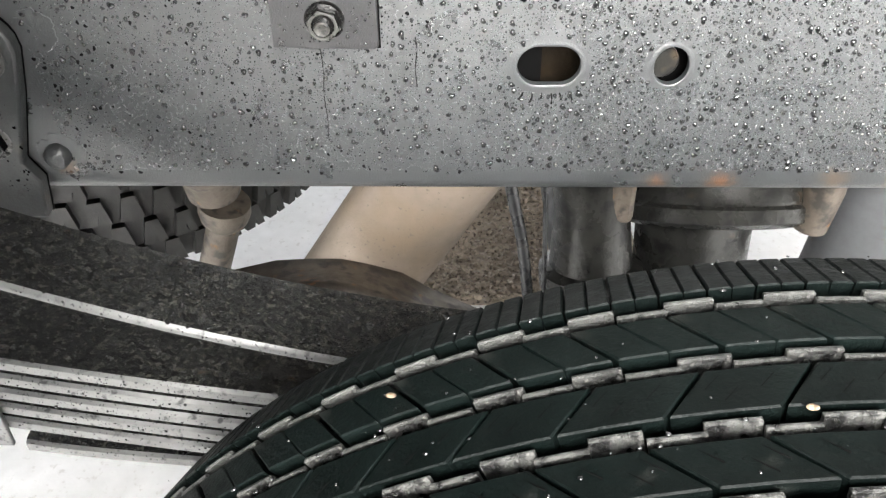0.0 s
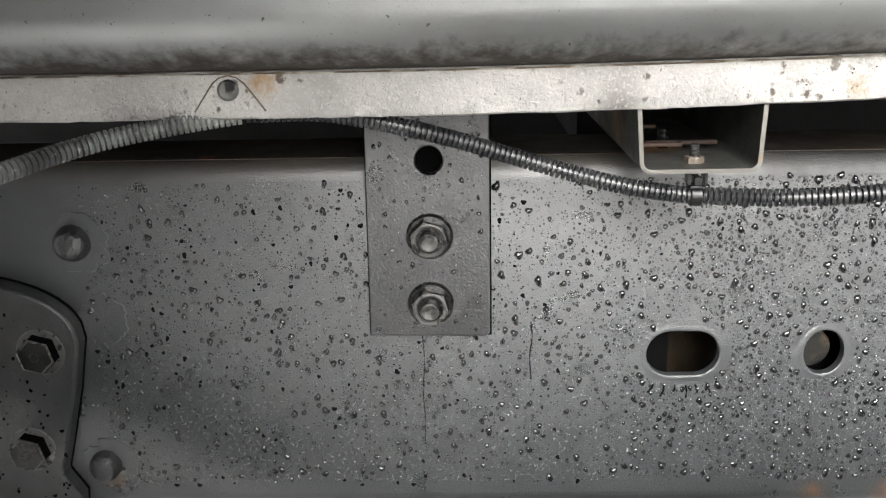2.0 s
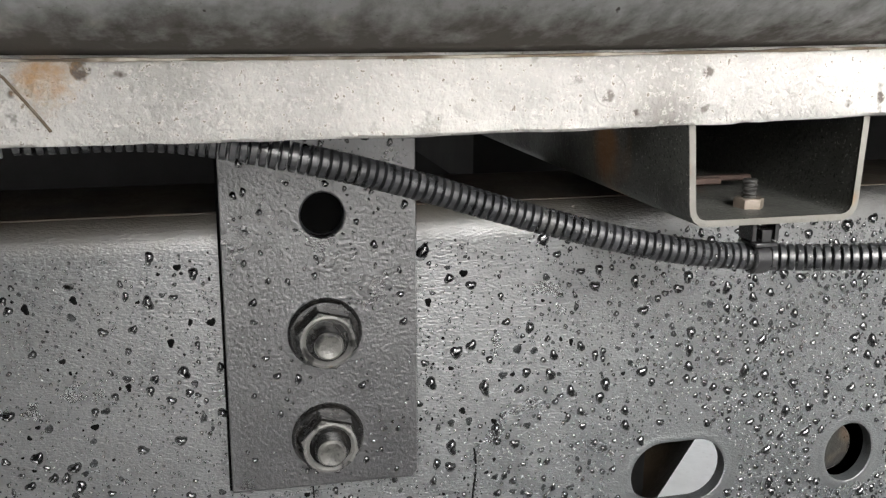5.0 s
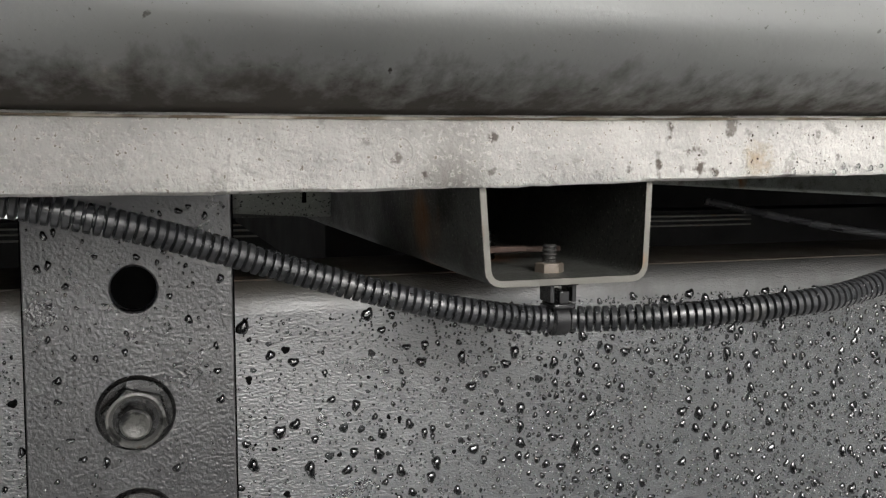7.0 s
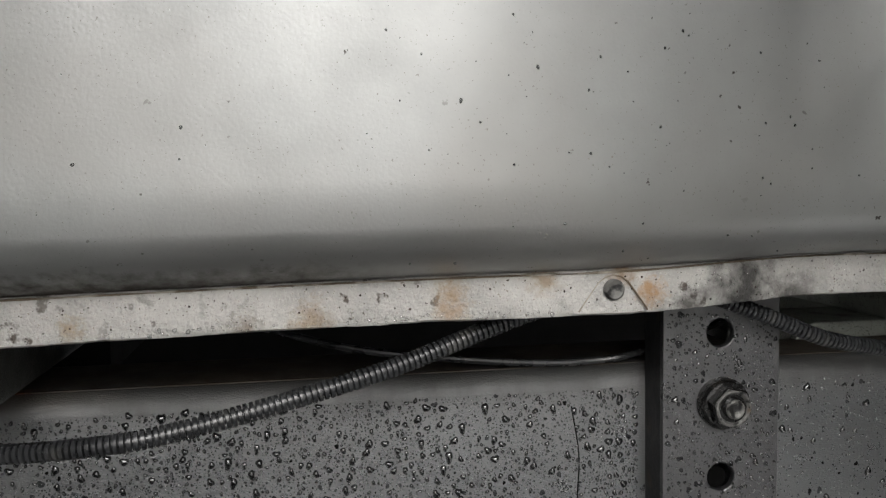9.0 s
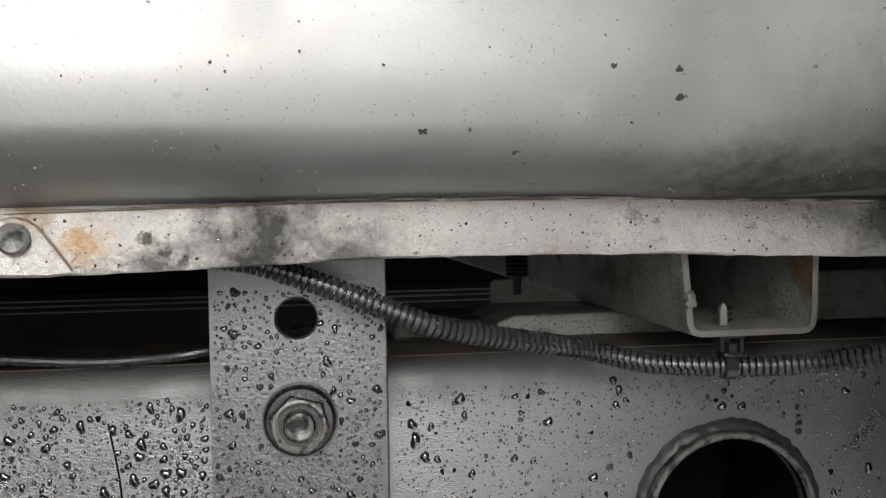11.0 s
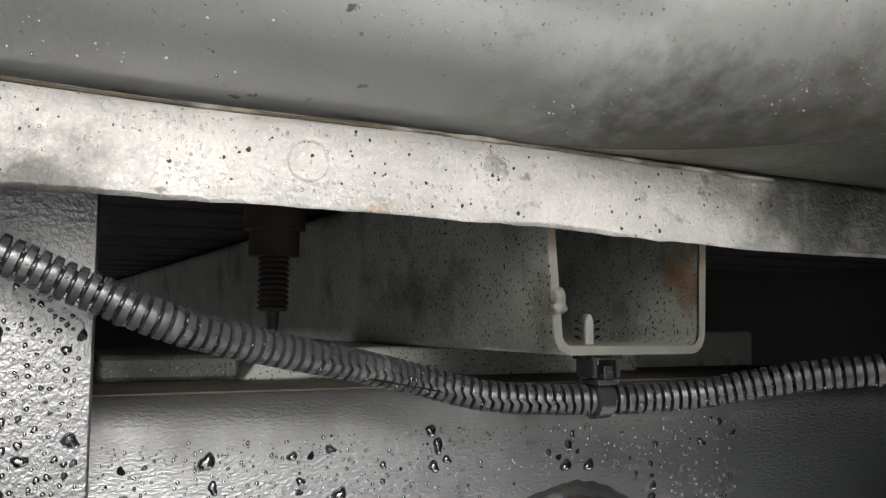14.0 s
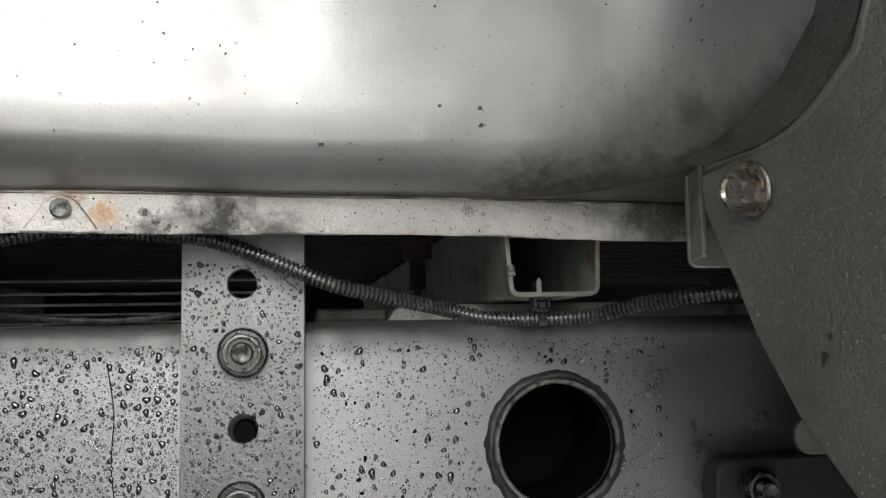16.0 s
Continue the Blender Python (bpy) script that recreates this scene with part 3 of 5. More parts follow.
for dx, dz, ln in ((-0.018, -0.021, 0.006), (-0.011, -0.022, 0.008), (-0.004, -0.0215, 0.005), (0.003, -0.022, 0.009), (0.009, -0.0215, 0.006), (0.016, -0.021, 0.007), (0.022, -0.019, 0.005)):
    p0 = (0.0775 + dx, WEB - 0.0001, 0.829 + dz)
    part("drip", sweep([p0, (p0[0] + dx * 0.08 + 0.0006, p0[1], p0[2] - ln * 0.5), (p0[0] + dx * 0.2, p0[1], p0[2] - ln)], 0.0007, 6, 0.002), M_PIT, rail, "dark drip mark under the slot")
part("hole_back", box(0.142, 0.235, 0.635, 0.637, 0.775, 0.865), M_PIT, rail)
part("hole_plug", lathe([(0, 0.0118), (0.001, 0.0128), (0.006, 0.0128)], (0.1605, WEB + 0.007, 0.829), (0.1605, 2, 0.829), 32), M_OILY, rail, "grey plug inside the small hole")
for rx, rz, rr in ((-0.305, 0.908, 0.0115), (-0.296, 0.857, 0.0), (-0.304, 0.752, 0.0105)):
    if rr:
        bm = lathe([(0, rr * 1.05), (0.0016, rr * 1.02), (0.0045, rr * 0.95), (0.0068, rr * 0.7), (0.0076, rr * 0.3)], (rx, WEB + 0.0005, rz), (rx, -1, rz), 28)
        for v in bm.verts:
            v.co.y -= 0.35 * max(0.0, WEB - v.co.y)
        for v in bm.verts:
            v.co += Vector((noise.noise(v.co * 90), 0.6 * noise.noise(v.co * 110), noise.noise(v.co * 100 + Vector((5, 0, 0))))) * 0.0009
        part("rivet", bm, M_HANGER, rail, "black painted rivet head")
    rows = []
    for f, h in ((1.0, -0.0002), (0.97, 0.0008), (0.88, 0.0008), (0.5, 0.0006), (0.05, 0.0006)):
        ring = []
        for k in range(49):
            a = 2 * math.pi * (k % 48) / 48
            r = (0.0195 if rr else 0.016) * f * (1 + 0.22 * noise.noise(Vector((math.cos(a) * 2.5 + rx * 50, math.sin(a) * 2.5, 0))) + 0.13 * noise.noise(Vector((math.cos(a) * 7, math.sin(a) * 9, rz * 40))))
            x, z = rx + 0.004 + r * math.cos(a), rz + r * math.sin(a)
            ring.append((x, WEB - h - 0.0005 * noise.noise(Vector((x * 400, z * 400, 2))), z))
        rows.append(ring)
    part("paint_scab", loft(rows), M_FRAME, rail, "crusted paint scab round a rivet")

# bracket plate with two nuts
bracket = thing("bracket_plate", "flat black bracket plate with two nuts on the chassis rail", "bracket")
part("plate", sheet([(-0.1205, 0.8465), (-0.0475, 0.8455), (-0.0455, 0.848), (-0.0455, 1.02), (-0.1185, 1.02)], [ring2d(-0.0815, 0.958, 0.0082, 0.0086)], in_xz(0.5925), 0.0075), M_PLATE, bracket, bevel=0.0008)
# slightly larger black sheet paints the shadow gap round the plate
part("gap_shadow", sheet([(-0.1217, 0.8448), (-0.0443, 0.8439), (-0.0443, 1.02), (-0.1197, 1.02)], [ring2d(-0.0815, 0.958, 0.0078)], in_xz(0.5988), 0.001), M_PIT, bracket, "black line painting the shadow gap round the plate")
# black disc paints the dark inside the plate's hole
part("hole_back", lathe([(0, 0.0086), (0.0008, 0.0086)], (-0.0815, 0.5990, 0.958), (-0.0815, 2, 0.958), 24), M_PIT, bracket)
nut_and_stud(bracket, -0.0820, 0.5925, 0.9115)
nut_and_stud(bracket, -0.0822, 0.5925, 0.8680)

# second bracket, a shallow channel
channel = thing("bracket_channel", "black bracket bar with holes and nuts, covered in drops", "bracket")
part("plate", sheet([(0.4315, 0.78), (0.5025, 0.78), (0.5035, 1.02), (0.4320, 1.02)], [ring2d(0.4665, 0.980, 0.0082), ring2d(0.4672, 0.8955, 0.0082)], in_xz(0.573), 0.005), M_PLATE, channel, bevel=0.001)
part("side_wall", box(0.432, 0.4365, 0.578, 0.600, 0.78, 1.02), M_BLACK, channel)
part("side_wall", box(0.4985, 0.5025, 0.578, 0.600, 0.78, 1.02), M_BLACK, channel)
part("spacer", lathe([(0, 0.0150), (0.004, 0.0150)], (0.4672, 0.573, 0.9395), (0.4672, -1, 0.9395), 40), M_STEEL, channel, "flat washer")
nut_and_stud(channel, 0.4672, 0.569, 0.9395, tip=0.0085)
nut_and_stud(channel, 0.4660, 0.573, 0.8520)
part("hidden_bolt", lathe([(0, 0.0062), (0.001, 0.0066), (0.012, 0.0066)], (0.4675, 0.580, 0.893), (0.4675, 1, 0.893), 24), M_PIT, channel, "bolt end inside the lower hole")

# spring hanger at the rail's end
hanger = thing("spring_hanger", "black cast spring hanger bolted to the chassis rail", "spring hanger")
arc = [(-0.60, 0.70), (-0.322, 0.70), (-0.318, 0.735), (-0.328, 0.752), (-0.3215, 0.775), (-0.312, 0.81), (-0.305, 0.845)]
arc += [(-0.385 + 0.08 * math.cos(radians(a)), 0.848 + 0.041 * math.sin(radians(a))) for a in range(10, 91, 8)]
arc += [(-0.60, 0.889)]
part("grime", sheet([(x + (0.0005 if x > -0.59 else 0), z + (0.0006 if z > 0.86 else 0.0)) for x, z in arc], [], in_xz(0.5975), 0.002), M_PIT, hanger, "black grime round the hanger")
part("plate", sheet(arc, [], in_xz(0.586), 0.014), M_HANGER, hanger, bevel=0.002)
hex_bolt(hanger, -0.3292, 0.588, 0.8405)
hex_bolt(hanger, -0.3450, 0.588, 0.7720)
hex_bolt(hanger, -0.3790, 0.588, 0.815, 0.6)

# lower bracket near the port
lower = thing("lower_bracket", "black rounded bracket with a bolt, low on the rail", "bracket")
part("plate", sheet(rounded(0.762, 0.90, 0.74, 0.866, 0.014), [], in_xz(0.580), 0.020), M_BLACK, lower, bevel=0.003)
nut_and_stud(lower, 0.790, 0.580, 0.846, 0.012, 0.014)
part("tag", sheet(rounded(0.816, 0.848, 0.866, 0.890, 0.011), [], in_xz(0.574), 0.003), M_TAB, lower, "small pale oval tag")

# ---- wheelhouse of the bed ----
wheelhouse = thing("wheelhouse", "silver painted steel wheelhouse panel, wet and dirt-specked", "body panel")


def smoothstep(a, b, x):
    t = max(0.0, min(1.0, (x - a) / (b - a)))
    return t * t * (3 - 2 * t)


def flange_y(x):
    return 0.5105 + 0.0265 * smoothstep(0.37, 0.52, x)


def flange_z(x):
    return 0.996 + 0.007 * smoothstep(-0.1, 0.32, x) + 0.002 * smoothstep(0.4, 0.5, x) - 0.004 * smoothstep(0.56, 0.72, x) + 0.0005 * noise.noise(Vector((x * 40, 0, 0))) + 0.0005 * noise.noise(Vector((x * 130, 4, 0)))


def flange_top(x):
    return 1.0195 + 0.0055 * smoothstep(-0.1, 0.35, x) + 0.0025 * smoothstep(0.36, 0.5, x) - 0.003 * smoothstep(0.56, 0.72, x)


def wall_y(x):
    return 0.475 + 0.022 * smoothstep(0.30, 0.55, x) - 0.007 * smoothstep(0.50, 0.60, x)


def foot(x, nx):
    """How far the wall's foot stands out, so that it meets the flange along the straight part."""
    return 0.036 + max(0.0, flange_y(x) + 0.003 - wall_y(x) - 0.036) * (1 - nx) ** 2


# plan of the wall: straight with a slight jog, then round the corner towards the outside
CX, CY, RX, RY = 0.588, 0.367, 0.120, 0.1235
plan = [(-0.80 + 0.03 * k, wall_y(-0.80 + 0.03 * k), 0.0, 1.0, 0.0) for k in range(47)]
for k in range(1, 19):
    a = radians(90 * k / 18)
    plan.append((CX + RX * math.sin(a), CY + RY * math.cos(a), math.sin(a), math.cos(a), 0.035 * (1 - math.cos(a)) * 1.0))
for k in range(1, 14):
    plan.append((CX + RX, CY - 0.033 * k, 1.0, 0.0, 0.035 + 0.06 * (k / 13) ** 1.5 * 4))
wall = [(0.036, 1.019), (0.028, 1.0215), (0.018, 1.0265), (0.009, 1.0325), (0.003, 1.0395), (0.0, 1.048), (0.0, 1.07), (0.0, 1.12), (0.0, 1.18), (0.0, 1.24)]
wall += [(0.0, 1.32), (0.0, 1.42)]
rows = []
for x, y, nx, ny, lift in plan:
    row = []
    for o, z in wall:
        w = smoothstep(1.20, 1.02, z)
        dent = 0.0012 * noise.noise(Vector((x * 9, z * 14, 3.0)))
        lean = -0.32 * max(0.0, z - 1.06) * smoothstep(0.475, 0.615, x) * (1 - smoothstep(0.55, 0.95, nx))
        rise = (flange_top(x) - 1.0195) * smoothstep(1.06, 1.03, z) * (1 - nx)
        o += (foot(x, nx) - 0.036) * smoothstep(1.0265, 1.019, z)
        row.append((x + nx * (o + dent + lean), y + ny * (o + dent + lean), z + lift * w + rise))
    rows.append(row)
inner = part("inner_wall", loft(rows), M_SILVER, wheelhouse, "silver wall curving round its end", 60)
sol = inner.modifiers.new("gauge", "SOLIDIFY")
sol.thickness, sol.offset = 0.0015, 1.0
part("roof", loft([[(x, y, 1.42) for y in (0.475, 0.37, 0.27, 0.18)] for x in (-0.80, -0.3, 0.2, 0.80)]), M_SILVER, wheelhouse, "underside of the wheelhouse top").modifiers.new("gauge", "SOLIDIFY").thickness = 0.0015
# unseen panels, added and shaped only to block light from the wheel well
outer = sheet([(0.74, 0.46), (1.2, 0.44), (1.2, 2.1), (0.50, 2.1), (0.50, 1.38), (0.64, 1.29), (0.68, 1.05), (0.71, 0.85)], [], in_xz(-0.135), 0.002)
tagged(obj("light_block_1", outer, M_SHADE), "unseen dark panel added to block light before the wheel opening", "body panel", kind="structure")
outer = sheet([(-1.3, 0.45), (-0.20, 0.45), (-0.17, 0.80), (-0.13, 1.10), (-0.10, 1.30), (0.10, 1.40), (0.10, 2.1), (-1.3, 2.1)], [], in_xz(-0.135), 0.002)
tagged(obj("light_block_2", outer, M_SHADE), "unseen dark panel added to block light behind the wheel opening", "body panel", kind="structure")
tagged(obj("light_block_top", box(0.803, 1.20, -0.135, 0.56, 0.995, 0.998), M_SHADE), "unseen dark cover added to block light ahead of the wheelhouse", "body panel", kind="structure")
tagged(obj("light_block_front", box(1.20, 1.203, -0.135, 1.45, 0.44, 1.55), M_SHADE), "unseen dark wall added to block light ahead of the axle", "body panel", kind="structure")
tagged(obj("light_block_end", box(-0.503, -0.50, -0.135, 0.44, 0.66, 1.42), M_SHADE), "unseen dark wall added to block light at the wheel well's end", "wheel liner", kind="structure")


rows = []
for k in range(301):
    x = -0.80 + 1.60 * k / 300
    y, z = flange_y(x), flange_z(x)
    wob = 0.0006 * noise.noise(Vector((x * 25, 7, 0)))
    top = flange_top(x)
    rows.append([(x, y + 0.012, top + 0.003), (x, y + 0.002 + wob, top), (x, y + wob, top - 0.0025), (x, y + wob, (top + z) / 2), (x, y + wob, z + 0.001), (x, y + 0.0012, z), (x, y + 0.004, z + 0.0005), (x, y + 0.005, top)])
part("flange", loft(rows), M_SEALER, wheelhouse, "pale dirty pinch flange along the panel's foot", 50)
rows = []
for k in range(300):
    x = -0.8 + 0.005 * k
    y, up = flange_y(x), flange_top(x) - 1.0215
    thick = 0.0002 + 0.0007 * noise.noise(Vector((x * 60, 1, 1)))
    rows.append([(x, y + 0.001, 1.0205 + up + thick), (x, y - 0.0006, 1.0203 + up + thick), (x, y - 0.0005, 1.0200 + up - 0.5 * thick), (x, y + 0.001, 1.0198 + up - 0.5 * thick)])
part("seam", loft(rows), M_CREASE, wheelhouse, "brown dirt line in the seam")
rows = []
for (x, y, nx, ny, lift), row in zip(plan, [[(x + nx * foot(x, nx), y + ny * foot(x, nx), 1.019 + lift + (flange_top(x) - 1.0195) * (1 - nx))] for x, y, nx, ny, lift in plan]):
    if 0.575 < x and y > 0.36:
        q = Vector(row[0])
        e = Vector((min(0.80, x + 0.12 * nx), flange_y(x) + 0.002, flange_top(x) - 0.0004))
        rows.append([q + (e - q) * f + Vector((0, 0, -0.004 * math.sin(math.pi * f) * lift / 0.035)) for f in (0, 0.25, 0.5, 0.75, 1.0)])
part("ledge", loft(rows), M_LEDGE, wheelhouse, "dull ledge between wall and flange")
part("end_wall", box(0.80, 0.803, -0.10, 0.56, 0.995, 1.42), M_LINER, wheelhouse, "dark end of the wheelhouse")
for fx, fz in ((-0.175, 1.0105), (0.380, 1.0155)):
    b = part("flange_bolt", lathe([(0, 0.0052), (0.003, 0.0052), (0.0038, 0.0042), (0.0032, 0.0022)], (fx, flange_y(fx) + 0.001, fz), (fx, -1, fz), 24), M_PORT, wheelhouse, "small grey screw in the flange")
    for s in (-1, 1):
        pts = [(fx + s * u, flange_y(fx) - 0.0002, fz + v) for u, v in ((0.0, 0.0070), (0.006, 0.0050), (0.0115, -0.002), (0.0155, -0.0075), (0.0175, -0.0105))]
        part("patch_edge", sweep(pts, 0.00045, 6), M_CREASE, wheelhouse, "thin curved seam beside the screw")
for wx in (-0.003, 0.150, 0.545):
    bm = bmesh.new()
    rr, rows = 0.0048, []
    for r, h in ((rr * 1.12, -0.0002), (rr, 0.0003), (rr * 0.88, -0.0002)):
        rows.append([(wx + r * math.cos(radians(a)), flange_y(wx) - h, (flange_z(wx) + flange_top(wx)) / 2 + r * math.sin(radians(a))) for a in range(0, 361, 15)])
    part("spot_weld", loft(rows), M_SEALER, wheelhouse, "faint round spot weld")

# added sheet above the bed floor keeps sky light out behind the wheelhouse
deck = [(-0.80, 0.477)] + [(x + nx * (0.004 + 0.7 * lift), y + ny * (0.004 + 0.7 * lift)) for x, y, nx, ny, lift in plan[1:] if y > 0.40] + [(0.745, 0.38), (0.745, -0.086), (1.20, -0.086), (1.20, 1.62), (-0.80, 1.62)]
tagged(obj("light_block_deck", sheet(deck, [], lambda u, v, d: (u, v, 1.062 + d), 0.003), M_SHADE), "dark sheet added over the frame to keep sky light out", "bed floor", kind="structure")

# liner at the end of the wheelhouse


def leaning(x, y, z):
    """The liner's sheet leans: its foot stands farther ahead than its head."""
    return (1.0356 * x - 0.1842 * y - 0.1511 * z + 0.2405, 0.0129 * x + 0.9086 * y - 0.1101 * z + 0.1636, 0.0367 * x - 0.0712 * y + 1.0733 * z - 0.0524)


liner = thing("wheel_liner", "dark grey splash liner bolted to the wheelhouse, gritty", "wheel liner")
edge = [(0.4265, 1.0085), (0.4256, 0.9926), (0.4126, 0.9651), (0.398, 0.9326), (0.3755, 0.8971), (0.3545, 0.874), (0.32, 0.838), (0.26, 0.775), (0.14, 0.70), (0.0, 0.66), (-0.12, 0.66), (-0.12, 1.35), (0.225, 1.35), (0.250, 1.20), (0.276, 1.11), (0.3105, 1.0405), (0.3241, 1.0280), (0.3519, 1.0150), (0.3760, 1.0105), (0.3985, 1.0100)]
part("sheet", sheet(edge, [], lambda u, v, d: leaning(0.663 + d, u, v), 0.003), M_LINER, liner, bevel=0.001)
lip = [leaning(0.6635, y, z) for y, z in ((0.420, 1.0120), (0.3985, 1.0113), (0.3760, 1.0110), (0.3519, 1.0145), (0.3241, 1.0275), (0.3105, 1.0400), (0.276, 1.112), (0.250, 1.20))]
part("lip", sweep(lip, 0.0020, 8), M_LINER, liner, "rolled lip of the liner")
seam = [leaning(0.668, y, z) for y, z in ((0.446, 1.0195), (0.420, 1.0210), (0.3959, 1.0245), (0.3617, 1.0355), (0.3376, 1.0520), (0.316, 1.09), (0.299, 1.15))]
part("weld_seam", sweep(seam, 0.0010, 6), M_SILL_EDGE, liner, "thin pale weld seam")
band = list(zip(seam + [leaning(0.668, 0.286, 1.21)], lip))
part("joint_band", loft([[Vector(p).lerp(Vector(q), f) - Vector((0.0035, 0, 0)) for f in (0.0, 0.3, 0.7, 1.0)] for p, q in band]), M_SILL_OUT, liner, "dark joint between liner and wheelhouse")
BOLT_A, BOLT_B = (0.7045, 0.4130, 1.0120), (-1, 0.05, 0.85)
washer = part("washer", lathe([(0, 0.0128), (0.0016, 0.0130), (0.0024, 0.0122), (0.0024, 0.009)], BOLT_A, BOLT_B, 40), M_RUSTBOLT, liner, "pale round washer")
part("bolt_head", lathe([(0.002, 0.0100), (0.0035, 0.0098), (0.0036, 0.0096), (0.0105, 0.0096), (0.0125, 0.0082), (0.0128, 0.0066), (0.0112, 0.0056)], BOLT_A, BOLT_B, 48, hexes=(2, 3)), M_RUSTBOLT, washer, "rust-stained hex bolt head", 25)
tab = thing("liner_tab", "pale grey metal tab behind the liner", "bracket")
part("tab", sheet(rounded(0.7050, 0.752, 0.981, 1.040, 0.005), [], in_xz(0.482), 0.004), M_TAB, tab, bevel=0.001)


part("fold", sheet([(0.468, 0.986), (0.4818, 0.984), (0.4818, 1.037), (0.468, 1.035)], [], in_yz(0.7053), 0.003), M_TAB, tab, "folded lip of the tab", bevel=0.0008)


# ---- cross sills under the bed ----
def sill(x0, x1, y0, z0, label):
    s = thing("cross_sill", label, "cross sill", "cross sills under the bed")
    t, r, z1 = (0.0022 if x0 < 0.3 else 0.0026), 0.006, 1.0295
    outer = [(x + (-0.08 if x < (x0 + x1) / 2 else 0.03) * max(0.0, z - z0 - r), z) for x, z in rounded(x0, x1, z0, z1, r, 4)]
    innr = [(x + (-0.08 if x < (x0 + x1) / 2 else 0.03) * max(0.0, z - z0 - r), z) for x, z in rounded(x0 + t, x1 - t, z0 + t, z1 - t, r - t, 4)]
    rows = [[(x, y, z) for x, z in outer + outer[:1]] for y in (y0, y0 + 0.0008, 0.75, 1.1, 1.6)]
    rows[0] = [(x + (0.0006 if x < (x0 + x1) / 2 else -0.0006), y0, z + 0.0004) for x, _, z in rows[0]]
    # first sill takes the copy darkened for shade, outside and inside
    part("shell", loft(rows), M_SILL_OUT if x0 < 0.3 else M_SILL, s)
    part("inside", loft([[(x, y, z) for x, z in (innr + innr[:1])[::-1]] for y in (y0 + 0.001, 0.75, 1.1, 1.6)]), M_SILL_OUT if x0 < 0.3 else M_SILL, s)
    part("cut_end", loft([[(x, y0, z) for x, z in innr + innr[:1]], [(x, y0, z) for x, z in outer + outer[:1]]]), M_SILL_EDGE, s, "bare cut end of the sill")
    return s


s1 = sill(0.0275, 0.0885, 0.5145, 0.9645, "galvanised box sill with a studded open end")
s2 = sill(0.6225, 0.6785, 0.5500, 0.9695, "galvanised box sill with rust in its open end")


part("stiffener", box(0.032, 0.084, 0.80, 1.36, 0.928, 0.9640), M_SHADE, s1, "dark stiffener under the sill")


def threaded(parent, x, y, z0, z1, r, mat, label, pitch=0.0022):
    prof, h = [(0, r * 0.85)], 0.0
    while h < z1 - z0 - pitch:
        prof += [(h, r * 0.82), (h + pitch * 0.4, r), (h + pitch * 0.6, r), (h + pitch, r * 0.82)]
        h += pitch
    return part("stud", lathe(prof, (x, y, z0), (x, y, 5), 16), mat, parent, label)


threaded(s1, 0.0590, 0.532, 0.9667, 0.9765, 0.0026, M_STUD, "threaded stud standing in the sill", 0.0014)
part("stud_nut", lathe([(0, 0.0052), (0.0030, 0.0052), (0.0034, 0.0045)], (0.0590, 0.532, 0.9667), (0.0590, 0.532, 5), 24, hexes=(0, 1)), M_RUST, s1, "rust-tinged nut on the sill's floor")
for y0, z0, x1 in ((0.545, 0.9725, 0.056), (0.565, 0.9700, 0.080), (0.585, 0.9760, 0.050)):
    part("strip", box(0.0310, x1, y0, y0 + 0.004, z0, z0 + 0.0022), M_DARKRUST, s1, "rust-edged strip lying in the sill", bevel=0.0005)
threaded(s1, 0.0520, 0.575, 0.9667, 0.9790, 0.0036, M_STEEL, "short stud", 0.0016)
stud = part("fir_tree_stud", sheet([(0.6429, 0.9720), (0.6463, 0.9720), (0.6462, 0.9790), (0.6453, 0.9812), (0.6446, 0.9817), (0.6438, 0.9811), (0.6430, 0.9790)], [], in_xz(0.5635), 0.003), M_STUDPALE, s2, "pale plastic fir-tree stud", bevel=0.0005)
for k in range(3):
    for sgn in (-1, 1):
        z = 0.9736 + 0.0024 * k
        x0, x1 = 0.6446 + sgn * 0.0016, 0.6446 + sgn * 0.0040
        bm = loft([[(x0, y, z), (x1, y, z + 0.0008), (x1, y, z + 0.0013), (x0, y, z + 0.0011)] for y in (0.5639, 0.5661)])
        part("barb", bm, M_CLIP, stud, "dark bent barb")
bm = bmesh.new()
for i in range(6):
    q = bmesh.ops.create_icosphere(bm, subdivisions=3, radius=0.0015 + 0.0007 * rng.random())
    bmesh.ops.transform(bm, matrix=Matrix.Translation((0.6215 + 0.0032 * rng.random(), 0.5500, 0.9830 + 0.0045 * rng.random())), verts=q["verts"])
for v in bm.verts:
    v.co += Vector((noise.noise(v.co * 700), noise.noise(v.co * 650 + Vector((4, 0, 0))), noise.noise(v.co * 720 + Vector((0, 9, 0))))) * 0.0007
part("weld_lump", bm, M_SILL_EDGE, s2, "lump of weld on the edge")

# hanging bed bolt beside the second sill
bolt = thing("bed_bolt", "rusty threaded bed bolt hanging under the floor", "bolt")
part("collar", lathe([(0, 0.014), (0.012, 0.014), (0.0125, 0.0115), (0.024, 0.0115)], (0.594, 0.735, 1.032), (0.594, 0.735, 0), 28), M_DARKRUST, bolt, "rusty collar")
threaded(bolt, 0.594, 0.735, 0.983, 1.010, 0.0072, M_DARKRUST, "rusty thread", 0.0025)
part("tip", lathe([(0, 0.003), (0.012, 0.0022)], (0.594, 0.735, 0.984), (0.594, 0.735, 0), 12), M_BLACK, bolt)
copy_thing(bolt, pose(-0.795, 0.165, -0.020))
copy_thing(bolt, pose(-0.768, 0.165, -0.014))

# bed floor with its lengthwise ribs
bed = thing("bed_floor", "underside of the ribbed steel bed floor, near-black for shade", "bed floor")
